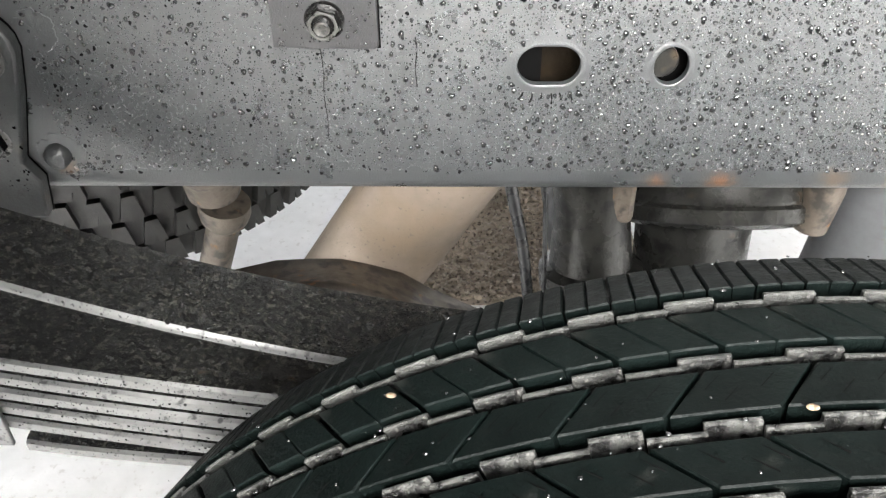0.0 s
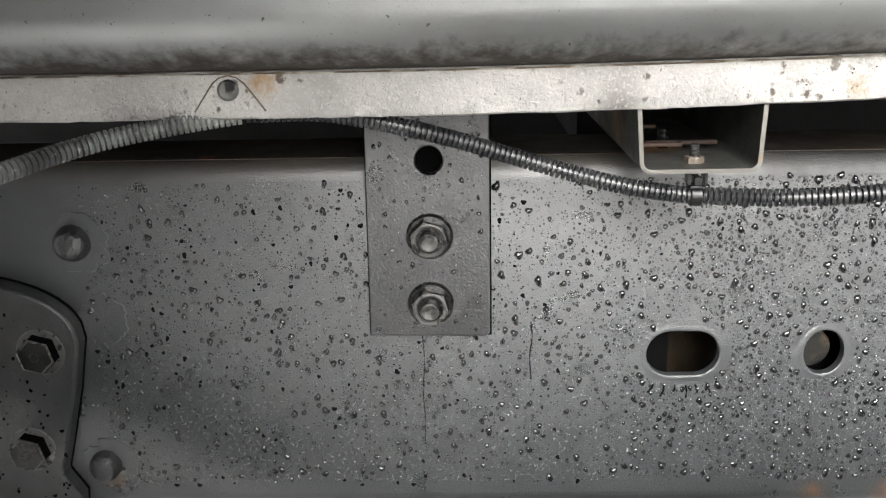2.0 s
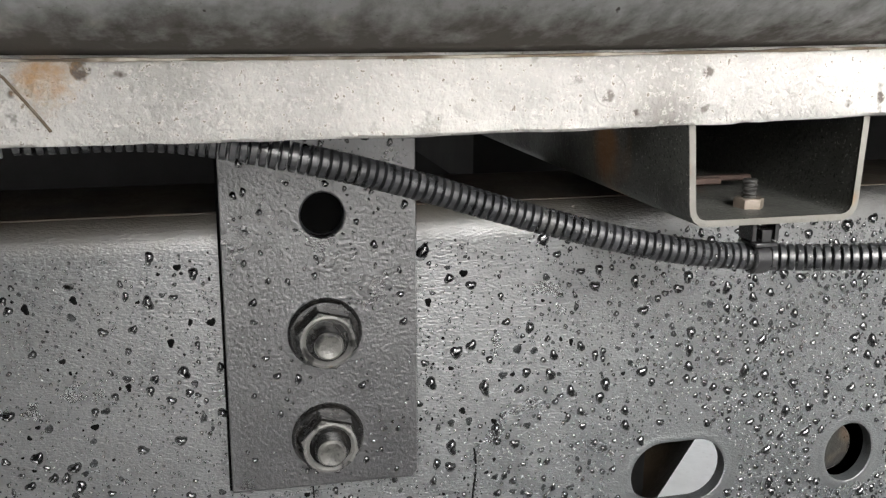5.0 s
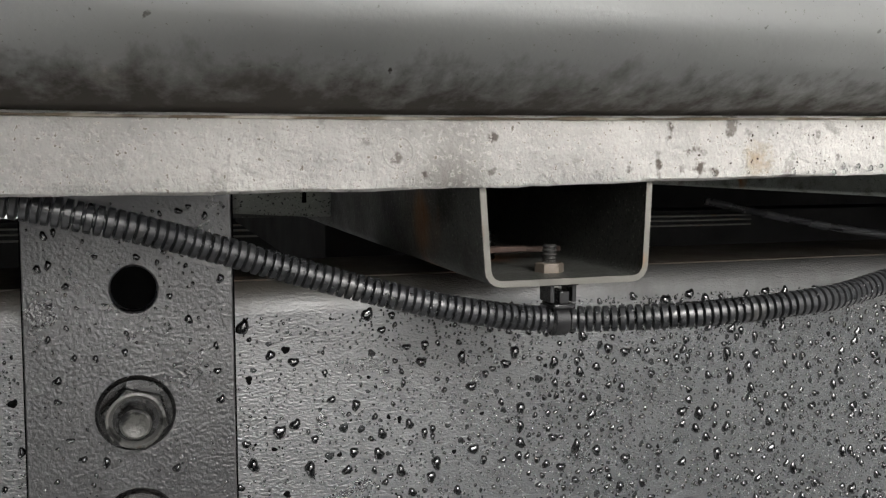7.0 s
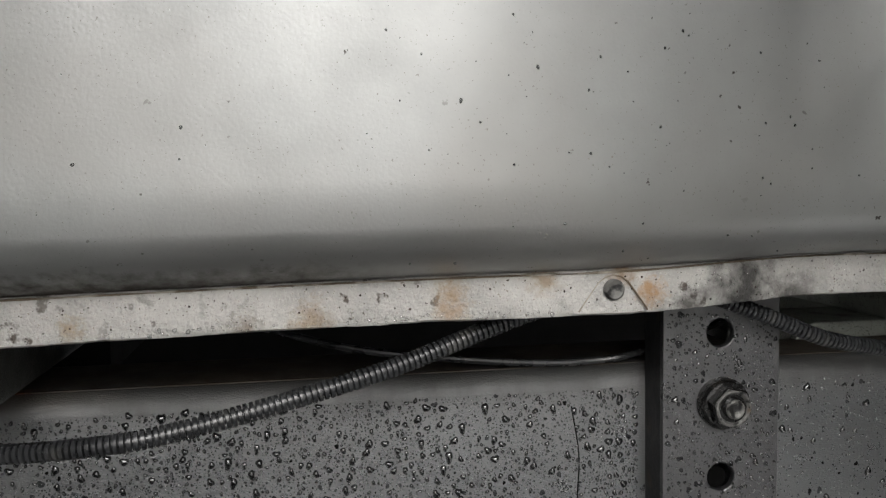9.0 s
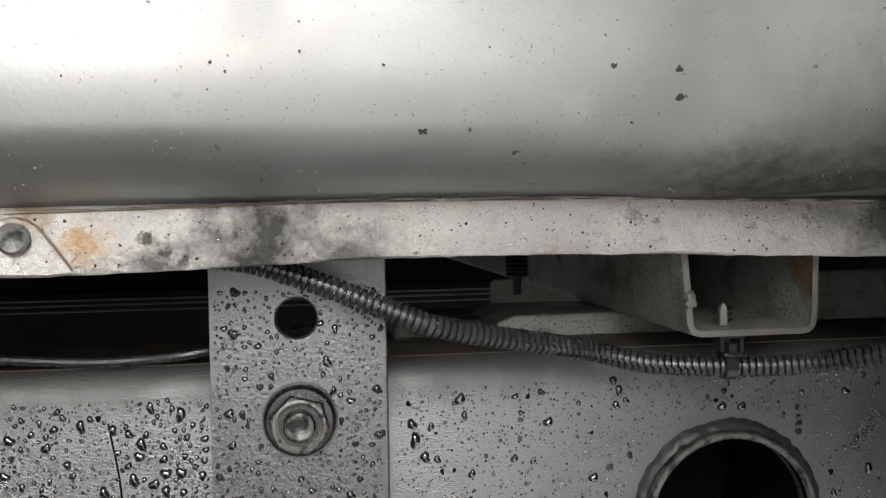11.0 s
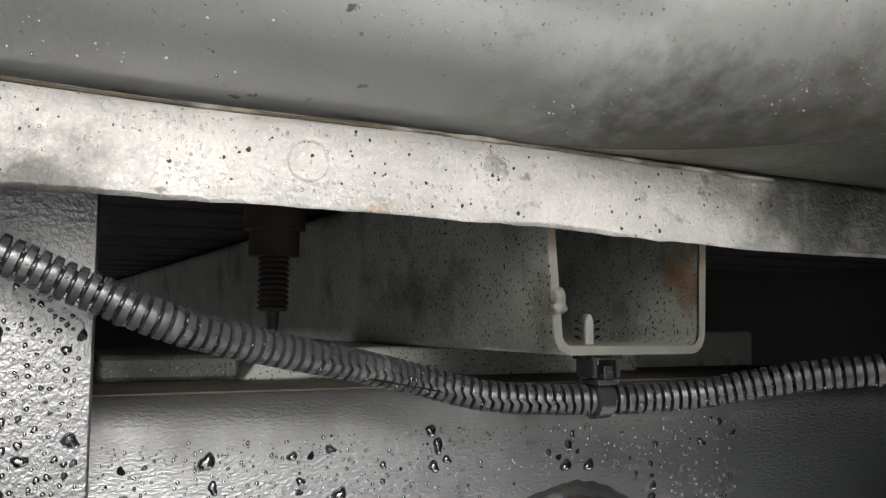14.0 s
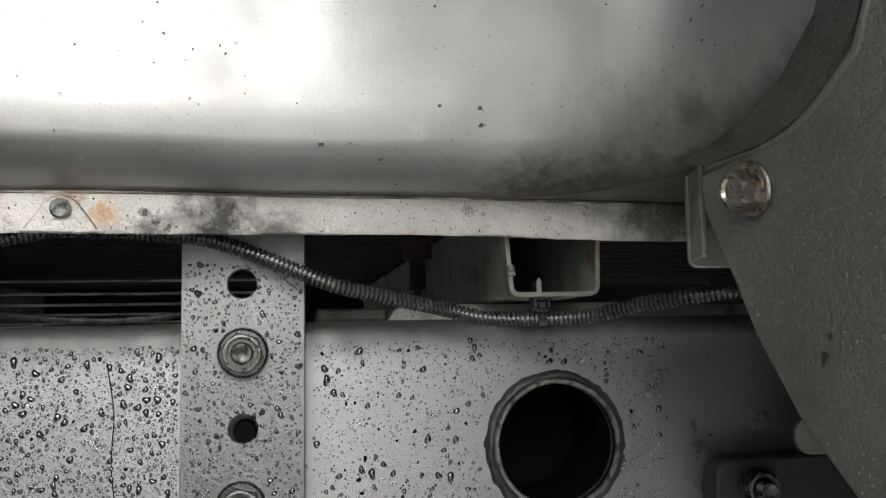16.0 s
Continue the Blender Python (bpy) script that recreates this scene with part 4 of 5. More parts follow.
rows, y = [], 0.53
prof = []
while y < 1.9:
    prof += [(y, 1.0305), (y + 0.034, 1.0305), (y + 0.037, 1.0318), (y + 0.077, 1.0318)]
    y += 0.080
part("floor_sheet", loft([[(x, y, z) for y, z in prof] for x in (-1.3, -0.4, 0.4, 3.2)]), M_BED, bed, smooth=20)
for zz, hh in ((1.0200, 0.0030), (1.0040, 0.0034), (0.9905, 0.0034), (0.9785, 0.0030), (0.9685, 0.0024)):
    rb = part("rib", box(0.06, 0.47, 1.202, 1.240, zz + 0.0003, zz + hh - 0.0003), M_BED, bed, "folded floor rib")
    part("rib_lip", box(0.06, 0.47, 1.200, 1.2018, zz, zz + hh), M_SEALER, rb, "thin pale lip of the rib", bevel=0.0005)

seat = thing("floor_bracket", "pale worn steel bracket plate with a slit under the bed", "bracket")
part("plate", sheet([(-0.075, 0.9785), (-0.03, 0.9765), (0.010, 0.974), (0.0225, 0.974), (0.0225, 1.031), (-0.075, 1.031)], [], in_xz(0.735), 0.003), M_SILL, seat, bevel=0.0008)
part("slit", box(0.0062, 0.0085, 0.7338, 0.736, 0.982, 1.000), M_PIT, seat, "dark slit")
part("lip", box(-0.075, 0.0225, 0.738, 0.765, 0.974, 0.977), M_SILL_OUT, seat, bevel=0.0006)

# ---- wiring loom ----
loom_pts = [(-0.40, 0.395, 0.930), (-0.33, 0.420, 0.957), (-0.285, 0.445, 0.9755), (-0.2466, 0.490, 0.9862), (-0.2134, 0.507, 0.9922), (-0.17, 0.520, 0.9975), (-0.13, 0.524, 0.9965), (-0.09, 0.524, 0.9885), (-0.06, 0.529, 0.9798), (-0.03, 0.531, 0.9700), (0.0, 0.529, 0.9613), (0.03, 0.526, 0.9545), (0.06, 0.524, 0.9510), (0.1008, 0.508, 0.9530), (0.1451, 0.501, 0.9564), (0.1750, 0.504, 0.9598), (0.221, 0.510, 0.9688), (0.2753, 0.520, 0.9812), (0.3282, 0.530, 0.9978), (0.37, 0.540, 1.008), (0.4118, 0.5537, 1.0083), (0.4475, 0.5565, 1.0046), (0.4758, 0.5552, 0.9952), (0.4988, 0.5547, 0.9858), (0.5243, 0.5551, 0.9762), (0.5714, 0.5659, 0.9664), (0.5902, 0.5703, 0.9622), (0.6117, 0.5666, 0.9572), (0.6434, 0.5582, 0.9559), (0.6719, 0.5485, 0.9573), (0.6958, 0.5303, 0.9630), (0.7207, 0.5086, 0.9669), (0.7543, 0.4962, 0.9697), (0.84, 0.50, 0.965), (1.0, 0.52, 0.96)]
loom = thing("wiring_loom", "black corrugated plastic wiring conduit clipped under the bed", "wiring conduit")
part("dusty_conduit", sweep(loom_pts[:6], 0.0048, 18, ribs=0.0029, depth=0.0015), M_LOOM_DUST, loom, "conduit end caked in grey dust", smooth=32)
part("conduit", sweep(loom_pts[5:], 0.0046, 20, ribs=0.00285, depth=0.0022, slip=(0.548, 0.640)), M_LOOM, loom, smooth=32)
split = [(x, y - 0.0041, z - dz) for (x, y, z), dz in zip(loom_pts[25:31], (0.0030, 0.0022, 0.0012, 0.0004, 0.0, 0.0))]
part("split_seam", sweep(split, 0.00022, 6), M_PIT, loom, "slit along the conduit")


def clip(x, y, z, top, label):
    c = thing("loom_clip", label, "clip", "loom clips")
    part("band", lathe([(0, 0.0050), (0.0006, 0.0057), (0.0055, 0.0057), (0.0061, 0.0050)], (x - 0.003, y, z), (x + 1, y, z), 24), M_CLIP, c)
    part("buckle", box(x - 0.0042, x + 0.0042, y - 0.0060, y + 0.004, z + 0.0045, z + 0.0062), M_CLIP, c, bevel=0.0005)
    for s in (-1, 1):
        part("buckle_side", box(x + s * 0.0042 - 0.0007, x + s * 0.0042 + 0.0007, y - 0.0045, y + 0.004, z + 0.0066, top - 0.0014), M_CLIP, c)
    part("stem", box(x - 0.0018, x + 0.0018, y - 0.0055, y + 0.004, z + 0.0062, z + 0.0062 + 0.55 * (top - z - 0.0062)), M_CLIP, c, bevel=0.0003)
    part("cap", box(x - 0.0058, x + 0.0058, y - 0.005, y + 0.005, top - 0.0016, top), M_CLIP, c, bevel=0.0004)


clip(0.0585, 0.524, 0.9510, 0.965, "black plastic clip tying the conduit to the sill")
clip(0.6434, 0.5582, 0.9560, 0.9695, "black plastic buckle clip under the rusty sill")

cable = thing("cable", "thin black cable sagging along the rail's top", "cable")
part("cable", sweep([(0.20, 0.640, 0.985), (0.26, 0.616, 0.9720), (0.32, 0.607, 0.9650), (0.37, 0.606, 0.9605), (0.40, 0.606, 0.9605), (0.43, 0.607, 0.9637), (0.50, 0.640, 0.974)], 0.0021, 10), M_LOOM, cable)

# ---- leaf spring ----
spring = thing("leaf_spring", "dirt-caked leaf spring pack with worn bright edges", "leaf spring")
LY0, LY1 = 0.460, 0.532


def helper_z(x):
    d = 0.17 - x
    return 0.634 + 0.05 * d + 0.375 * d * d


def main_z(x):
    d = 0.17 - x
    return 0.596 + 0.06 * d + 0.165 * d * d


def leaf(x0, x1, zf, thick, label=""):
    xs = [x0 + (x1 - x0) * k / 40 for k in range(41)]
    lf = part("leaf", loft([[(x, LY0 + 0.002, zf(x) - thick), (x, LY1, zf(x) - thick), (x, LY1, zf(x)), (x, LY0 + 0.002, zf(x))] for x in xs]), M_LEAF, spring, label)
    e = loft([[(x, LY0 + 0.0022, zf(x) - thick + 0.0005), (x, LY0 - 0.0004, zf(x) - thick + 0.003), (x, LY0 - 0.0008, zf(x) - thick / 2), (x, LY0 - 0.0004, zf(x) - 0.003), (x, LY0 + 0.0022, zf(x) - 0.0003)] for x in xs])
    part("worn_edge", e, M_LEAF_EDGE, lf, "worn pale leaf edge")


leaf(-0.62, 0.62, helper_z, 0.010, "thick helper leaf caked in dirt")
for k in range(5):
    leaf(-0.60 + 0.03 * k, 0.6, lambda x, k=k: main_z(x) - 0.0168 * k, 0.0136)
leaf(-0.330, 0.55, lambda x: main_z(x) - 0.0168 * 5 - 0.009 * smoothstep(-0.14, -0.33, x), 0.0136, "shortest leaf")
part("clip_strap", box(-0.362, -0.336, LY0 - 0.006, LY0 - 0.002, 0.575, 0.654), M_LEAF_EDGE, spring, "pale rebound clip strap", bevel=0.001)
part("clip_strap", box(-0.405, -0.372, LY0 - 0.006, LY0 - 0.002, 0.560, 0.660), M_LEAF_EDGE, spring, "pale rebound clip strap", bevel=0.001)

# ---- near tyre ----
TX, TZ, TR = 0.172, 0.4925, 0.400
tyre = thing("tyre", "wet black tyre with deep zigzag tread blocks", "tyre")


def crown(y):
    return TR + 0.006 - 0.010 * ((y - 0.19) / 0.125) ** 2 - 0.010 * smoothstep(0.113, 0.130, abs(y - 0.19))


def tp(a, y, r):
    return (TX + r * math.sin(a), y, TZ + r * math.cos(a))


prof = [(0.120, 0.25), (0.075, 0.30), (0.060, 0.34), (0.062, 0.375)] + [(0.070 + 0.0121 * k, 0) for k in range(21)] + [(0.320, 0.372), (0.322, 0.34), (0.308, 0.30), (0.262, 0.25)]
prof = [(y, r or crown(y) - 0.012) for y, r in prof]
part("carcass", loft([[tp(2 * math.pi * k / 96, y, r) for y, r in prof] for k in range(97)]), M_RUBBER, tyre, "wet tyre body with grooves")
rim = part("rim", lathe([(0, 0.25), (0.01, 0.25), (0.02, 0.225), (0.10, 0.215), (0.12, 0.06), (0.13, 0.05)], (TX, 0.262, TZ), (TX, -1, TZ), 48), M_GREY, tyre, "grey steel wheel rim")

PITCH = 2 * math.pi / 64
# rows across the tread: the edges, the slant and the gap of their blocks, and where the first block begins, in degrees
TREAD = [(0.3155, 0.2845, 0.0, 0.05, 2.8), (0.2705, 0.2490, 0.43, 0.06, 0.15), (0.2370, 0.2165, -0.40, 0.05, 1.1), (0.2045, 0.1855, 0.48, 0.06, 3.2),
         (0.1745, 0.1545, -0.40, 0.05, 1.9), (0.1425, 0.1220, 0.43, 0.06, 0.9), (0.1100, 0.0920, -0.4, 0.05, 2.0), (0.0860, 0.0650, 0.0, 0.05, 0.4)]


def tread_block(a0, a1, y0, y1, skew, bm=None, drop=0.011, top=0.0):
    bm = bm or bmesh.new()
    grid = []
    for yy, sh in ((y0, 0.0), (y1, skew * PITCH)):
        grid.append([a0 + sh, (a0 + a1) / 2 + sh, a1 + sh])
    ch = 0.0007
    up, lo = [], []
    for j, yy in enumerate((y0, y1)):
        yi = yy + (-ch if j == 0 else ch) * (1 if y0 > y1 else -1)
        up.append([bm.verts.new(tp(a, yi, crown(yi) - top)) for a in (grid[j][0] + ch / TR, grid[j][1], grid[j][2] - ch / TR)])
        lo.append([bm.verts.new(tp(a, yy, crown(yy) - top - ch)) for a in grid[j]])
    bot = [[bm.verts.new(tp(a, yy, crown(yy) - drop)) for a in grid[j]] for j, yy in enumerate((y0, y1))]
    for k in range(2):
        bm.faces.new((up[0][k], up[0][k + 1], up[1][k + 1], up[1][k]))
    for s, q in ((up, lo), (lo, bot)):
        loop_s = s[0] + s[1][::-1]
        loop_q = q[0] + q[1][::-1]
        for k in range(6):
            bm.faces.new((loop_s[k], loop_q[k], loop_q[(k + 1) % 6], loop_s[(k + 1) % 6]))
    return bm


rest = bmesh.new()
for ri, (y0, y1, skew, gap, phase) in enumerate(TREAD):
    cut = 2 if ri == 0 else 1
    first, n_sipe, span = bmesh.new(), 2 if ri < 2 else 1, PITCH / cut * (1 - gap)
    for q in range(n_sipe):
        tread_block(span * q / n_sipe + (0.0011 if q else 0.0), span * (q + 1) / n_sipe, y0, y1, skew, first)
    me = bpy.data.meshes.new("tread_block")
    bmesh.ops.recalc_face_normals(first, faces=first.faces[:])
    first.to_mesh(me)
    first.free()
    me.materials.append(M_RUBBER)
    for k in range(64 * cut):
        a = k / cut * PITCH + radians(phase)
        deg = (math.degrees(a) + 180) % 360 - 180
        if -75 < deg < 60 and ri < 6:
            ob = new("tread_block", me)
            ob.parent = tyre
            ob.matrix_basis = Matrix.Translation((TX, 0, TZ)) @ Matrix.Rotation(a, 4, "Y") @ Matrix.Translation((-TX, 0, -TZ))
        else:
            tread_block(a, a + PITCH / cut * (1 - gap), y0, y1, skew, rest)
bmesh.ops.recalc_face_normals(rest, faces=rest.faces[:])
part("tread_blocks", rest, M_RUBBER, tyre, smooth=0)["kind"] = "stuff"
bars, bar_mesh = bmesh.new(), {}
for gi, (gy, phase) in enumerate(((0.2775, 0.15), (0.2430, 0.0), (0.2108, 0.4), (0.1800, 0.2), (0.1485, 0.3), (0.1160, 0.1))):
    for k in range(128):
        a = k * PITCH / 2 + radians(phase)
        oy = gy + (-0.0017 if k % 2 else 0.0017)
        shape = (-0.001, PITCH / 2 + 0.001 - 0.002 * (k % 3), oy + 0.0012, oy - 0.0012, 0.0)
        rise = 0.0012 if k % 2 else 0.0004
        if -75 < (math.degrees(a) + 180) % 360 - 180 < 60:
            if (gi, k % 6) not in bar_mesh:
                one = tread_block(*shape, None, 0.011, rise)
                bmesh.ops.recalc_face_normals(one, faces=one.faces[:])
                me = bpy.data.meshes.new("groove_bar")
                one.to_mesh(me)
                one.free()
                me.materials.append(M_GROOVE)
                bar_mesh[gi, k % 6] = me
            ob = new("groove_bar", bar_mesh[gi, k % 6])
            ob.parent = tyre
            ob.matrix_basis = Matrix.Translation((TX, 0, TZ)) @ Matrix.Rotation(a, 4, "Y") @ Matrix.Translation((-TX, 0, -TZ))
        else:
            tread_block(a + shape[0], a + shape[1], *shape[2:], bars, 0.011, rise)
bmesh.ops.recalc_face_normals(bars, faces=bars.faces[:])
part("groove_rest", bars, M_GROOVE, tyre, "wet stepped ribs in the tread grooves, sky sheen painted pale", smooth=0)["kind"] = "stuff"
for ri in (2, 3, 4):
    y0, y1, skew, gap, phase = TREAD[ri]
    me_sipe = {}
    for k in range(-14, 11):
        for q, at in ((0.22, 0.32), (0.48, 0.62), (0.72, 0.36)):
            ym, half = y0 + (y1 - y0) * at, 0.0036
            if q not in me_sipe:
                one = tread_block(0.0, 0.0022, ym + half, ym - half, skew * 2 * half / (y0 - y1), None, 0.004, -0.00015)
                bmesh.ops.recalc_face_normals(one, faces=one.faces[:])
                me_sipe[q] = bpy.data.meshes.new("sipe")
                one.to_mesh(me_sipe[q])
                one.free()
                me_sipe[q].materials.append(M_PIT)
            ob = new("sipe", me_sipe[q])
            ob.parent = tyre
            ob.matrix_basis = Matrix.Translation((TX, 0, TZ)) @ Matrix.Rotation((k + q + skew * at) * PITCH + radians(phase), 4, "Y") @ Matrix.Translation((-TX, 0, -TZ))
for a, y in ((radians(-27.7), 0.260), (radians(-5.8), 0.2135)):
    pebble = thing("pebble", "small tan pebble caught on the wet tread", "pebble", "pebbles on the tread")
    bm = bmesh.new()
    bmesh.ops.create_icosphere(bm, subdivisions=3, radius=0.0015)
    for v in bm.verts:
        v.co = Vector((v.co.x * 1.5, v.co.y, v.co.z * 0.6)) * (1 + 0.25 * noise.noise(v.co * 300 + Vector((a, y, 0))))
        v.co += Vector(tp(a, y, crown(y) + 0.0018))
    part("stone", bm, M_PEBBLE, pebble)

# ---- spare tyre hung behind the axle ----
spare = thing("spare_tyre", "dusty all-terrain spare tyre hung flat under the bed", "tyre")
SX, SY, SZ, SR = -0.53, 1.20, 0.505, 0.36
prof = [(0.22, -0.10), (0.30, -0.115), (0.335, -0.11), (SR - 0.012, -0.085), (SR - 0.009, -0.04), (SR - 0.008, 0.04), (SR - 0.012, 0.085), (0.335, 0.11), (0.30, 0.115), (0.22, 0.10)]
part("carcass", loft([[(SX + r * math.cos(2 * math.pi * k / 72), SY + r * math.sin(2 * math.pi * k / 72), SZ + z) for r, z in prof] for k in range(73)]), M_OLDRUBBER, spare)
rest = bmesh.new()
for k in range(58):
    for j, (z0, z1) in enumerate(((-0.098, -0.064), (-0.058, -0.024), (-0.017, 0.017), (0.024, 0.058), (0.064, 0.098))):
        a0 = (k + 0.5 * (j % 2)) * 2 * math.pi / 58
        for b0, b1, sh in ((0.0, 0.33, 0.18), (0.48, 0.76, -0.18)):
            near = math.sin(a0) < 0.0
            lug = bmesh.new() if near else rest
            v = []
            for r in (SR - 0.014, SR + (0.002 if j in (1, 2, 3) else -0.003)):
                for z, q in ((z0, 0), (z1, sh)):
                    for b in (b0, b1):
                        a = a0 + (b + q) * 2 * math.pi / 58
                        v.append(lug.verts.new((SX + r * math.cos(a), SY + r * math.sin(a), SZ + z)))
            for f in ((4, 5, 7, 6), (0, 4, 6, 2), (1, 3, 7, 5), (0, 1, 5, 4), (2, 6, 7, 3)):
                lug.faces.new([v[i] for i in f])
            if near:
                bmesh.ops.recalc_face_normals(lug, faces=lug.faces[:])
                part("tread_lug", lug, M_OLDRUBBER, spare, smooth=0)
bmesh.ops.recalc_face_normals(rest, faces=rest.faces[:])
part("tread_rest", rest, M_OLDRUBBER, spare, smooth=0)["kind"] = "stuff"

# ---- under the truck ----
pipe = thing("drive_tube", "tan dusty steel tube crossing under the rail", "tube")
part("tube", sweep([(-0.158, 0.72, 0.42), (-0.0923, 0.72, 0.5255), (-0.0188, 0.72, 0.643), (0.0575, 0.72, 0.765), (0.1356, 0.72, 0.89)], 0.058, 40, 0.01), M_TAN, pipe)
# added sleeve: a darker skin on the tube, with the shade in its colour
part("sleeve", sweep([(0.0295, 0.72, 0.720), (0.042, 0.72, 0.740), (0.0732, 0.72, 0.790), (0.1044, 0.72, 0.840), (0.1356, 0.72, 0.890)], 0.0587, 40, 0.01), M_BROWN, pipe, "sleeve painting the tube's upper end brown for its shade")
strap = loft([[(x, y, z + 0.012 * math.cos((y - 0.56) * 30)) for y in (0.60, 0.615, 0.63, 0.645, 0.66)] for x, z in ((-0.30, 0.575), (-0.22, 0.585), (-0.16, 0.602), (-0.13, 0.604), (-0.10, 0.604), (-0.075, 0.598), (-0.045, 0.588), (-0.02, 0.570), (0.05, 0.53))])
part("strap", strap, M_RUST, pipe, "bent brown strap under the tube").modifiers.new("gauge", "SOLIDIFY").thickness = 0.006

cross = thing("crossmember", "black steel crossmember between the chassis rails", "crossmember")
part("beam", box(-0.235, -0.175, 0.606, 1.45, 0.745, 0.80), M_BLACK, cross, bevel=0.004)
shock = thing("shock_absorber", "rust-stained shock absorber rod with a worn collar", "shock absorber")
part("body", lathe([(0, 0.05), (0.10, 0.048), (0.12, 0.034), (0.15, 0.030)], (-0.262, 0.82, 0.70), (-0.272, 0.86, 0.40), 28), M_RUST, shock, "dirty boot")
part("collar", lathe([(0, 0.030), (0.012, 0.031), (0.024, 0.028), (0.032, 0.022)], (-0.260, 0.848, 0.530), (-0.290, 0.86, 0.375), 28), M_RUST, shock)
part("rod", lathe([(0, 0.020), (0.2, 0.019)], (-0.264, 0.848, 0.505), (-0.330, 0.865, 0.31), 24), M_RUST, shock, "brown rod")

axle = thing("rear_axle", "wet black rear axle housing with a round cover", "axle")
part("axle_tube", lathe([(0, 0.045), (0.9, 0.045)], (TX, 0.335, 0.430), (TX, 2, 0.430), 32), M_BLACK, axle)
part("hub_plate", lathe([(0, 0.10), (0.02, 0.10)], (TX, 0.34, 0.475), (TX, 2, 0.475), 40), M_BLACK, axle)
part("cylinder", lathe([(0, 0.052), (0.085, 0.050), (0.09, 0.058), (0.11, 0.058), (0.115, 0.046), (0.17, 0.042), (0.24, 0.042)], (0.166, 0.76, 0.385), (0.156, 0.80, 0.59), 40), M_OILY, axle, "shiny black cylinder")
drum = part("drum", lathe([(0, 0.108), (0.006, 0.119), (0.022, 0.122), (0.026, 0.117), (0.030, 0.119), (0.10, 0.110)], (0.310, 0.86, 0.500), (0.310, 0.925, 0.613), 56), M_OILY, axle, "round black cover with a flat rim")
part("pot", lathe([(0, 0.062), (0.01, 0.067), (0.13, 0.069)], (0.295, 0.85, 0.400), (0.295, 0.88, 0.53), 40), M_OILY, axle, "black pot under the cover")
part("rust_lug", box(0.170, 0.196, 0.76, 0.79, 0.565, 0.66), M_RUST, axle, "rusty lug", bevel=0.006)
part("rust_lug", lathe([(0, 0.02), (0.05, 0.022), (0.10, 0.018)], (0.400, 0.80, 0.535), (0.415, 0.80, 0.70), 20), M_RUST, axle, "rusty lug")
arm = thing("suspension_arm", "grey painted arm with rust under the rail", "arm")
part("arm", sweep([(0.535, 0.85, 0.69), (0.508, 0.85, 0.55), (0.492, 0.85, 0.41)], 0.062, 20, 0.02), M_GREY, arm)
for pts, rr, label in ((((0.045, 0.74, 0.73), (0.067, 0.74, 0.614), (0.080, 0.74, 0.55), (0.091, 0.73, 0.46)), 0.0062, "black brake hose"), (((0.093, 0.74, 0.73), (0.099, 0.74, 0.62), (0.103, 0.74, 0.55), (0.106, 0.73, 0.46)), 0.0026, "thin grey brake line")):
    h = thing("brake_line", label + " running down to the axle", "brake line", "brake lines")
    part("line", sweep(pts, rr, 12), M_LOOM, h)

# opposite rail
far_rail = thing("frame_rail", "black chassis rail on the far side", "frame rail")
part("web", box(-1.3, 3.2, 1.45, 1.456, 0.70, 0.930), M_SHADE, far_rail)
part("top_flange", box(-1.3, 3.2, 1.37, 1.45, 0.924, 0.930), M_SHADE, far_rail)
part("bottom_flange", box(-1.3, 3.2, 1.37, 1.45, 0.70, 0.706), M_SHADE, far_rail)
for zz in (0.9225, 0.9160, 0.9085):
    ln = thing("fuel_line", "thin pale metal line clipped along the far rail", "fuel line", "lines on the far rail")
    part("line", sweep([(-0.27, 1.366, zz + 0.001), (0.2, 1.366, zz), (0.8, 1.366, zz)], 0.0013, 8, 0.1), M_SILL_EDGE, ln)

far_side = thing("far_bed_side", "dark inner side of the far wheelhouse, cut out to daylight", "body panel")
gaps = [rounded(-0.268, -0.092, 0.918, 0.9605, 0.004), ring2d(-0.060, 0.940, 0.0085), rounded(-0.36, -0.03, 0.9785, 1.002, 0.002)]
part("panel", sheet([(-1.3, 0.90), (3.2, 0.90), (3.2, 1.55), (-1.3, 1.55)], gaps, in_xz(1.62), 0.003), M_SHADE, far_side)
for zz in (0.9815, 0.9865, 0.9900, 0.9955):
    part("rib", box(-0.37, -0.02, 1.624, 1.630, zz, zz + 0.0022), M_SILL_EDGE, far_side, "pale thin rib")
for pts in (((-0.36, 1.60, 0.924), (-0.30, 1.60, 0.926), (-0.22, 1.60, 0.938), (-0.16, 1.60, 0.948)), ((-0.315, 1.60, 0.925), (-0.30, 1.60, 0.945), (-0.29, 1.60, 0.965))):
    part("wire", sweep(pts, 0.0028, 8), M_PIT, far_side, "thin black wire across the gap")
part("stop", box(-0.205, -0.150, 1.600, 1.615, 0.932, 0.9365), M_SILL, far_side, "grey ledge in the gap", bevel=0.001)
cable = thing("hanging_cable", "thin black cable sagging under the bed", "cable")
part("cable", sweep([(-0.40, 1.0, 0.962), (-0.25, 1.05, 0.958), (-0.12, 1.1, 0.972), (-0.02, 1.15, 0.99), (0.1, 1.2, 1.028)], 0.004, 8), M_PIT, cable)
pad = thing("mount_pad", "pale stepped mounting pad on the rail's top", "mounting pad")
part("pad", box(0.512, 0.56, 0.655, 0.72, Z1 + 0.0006, Z1 + 0.010), M_SILL_OUT, pad, bevel=0.002)
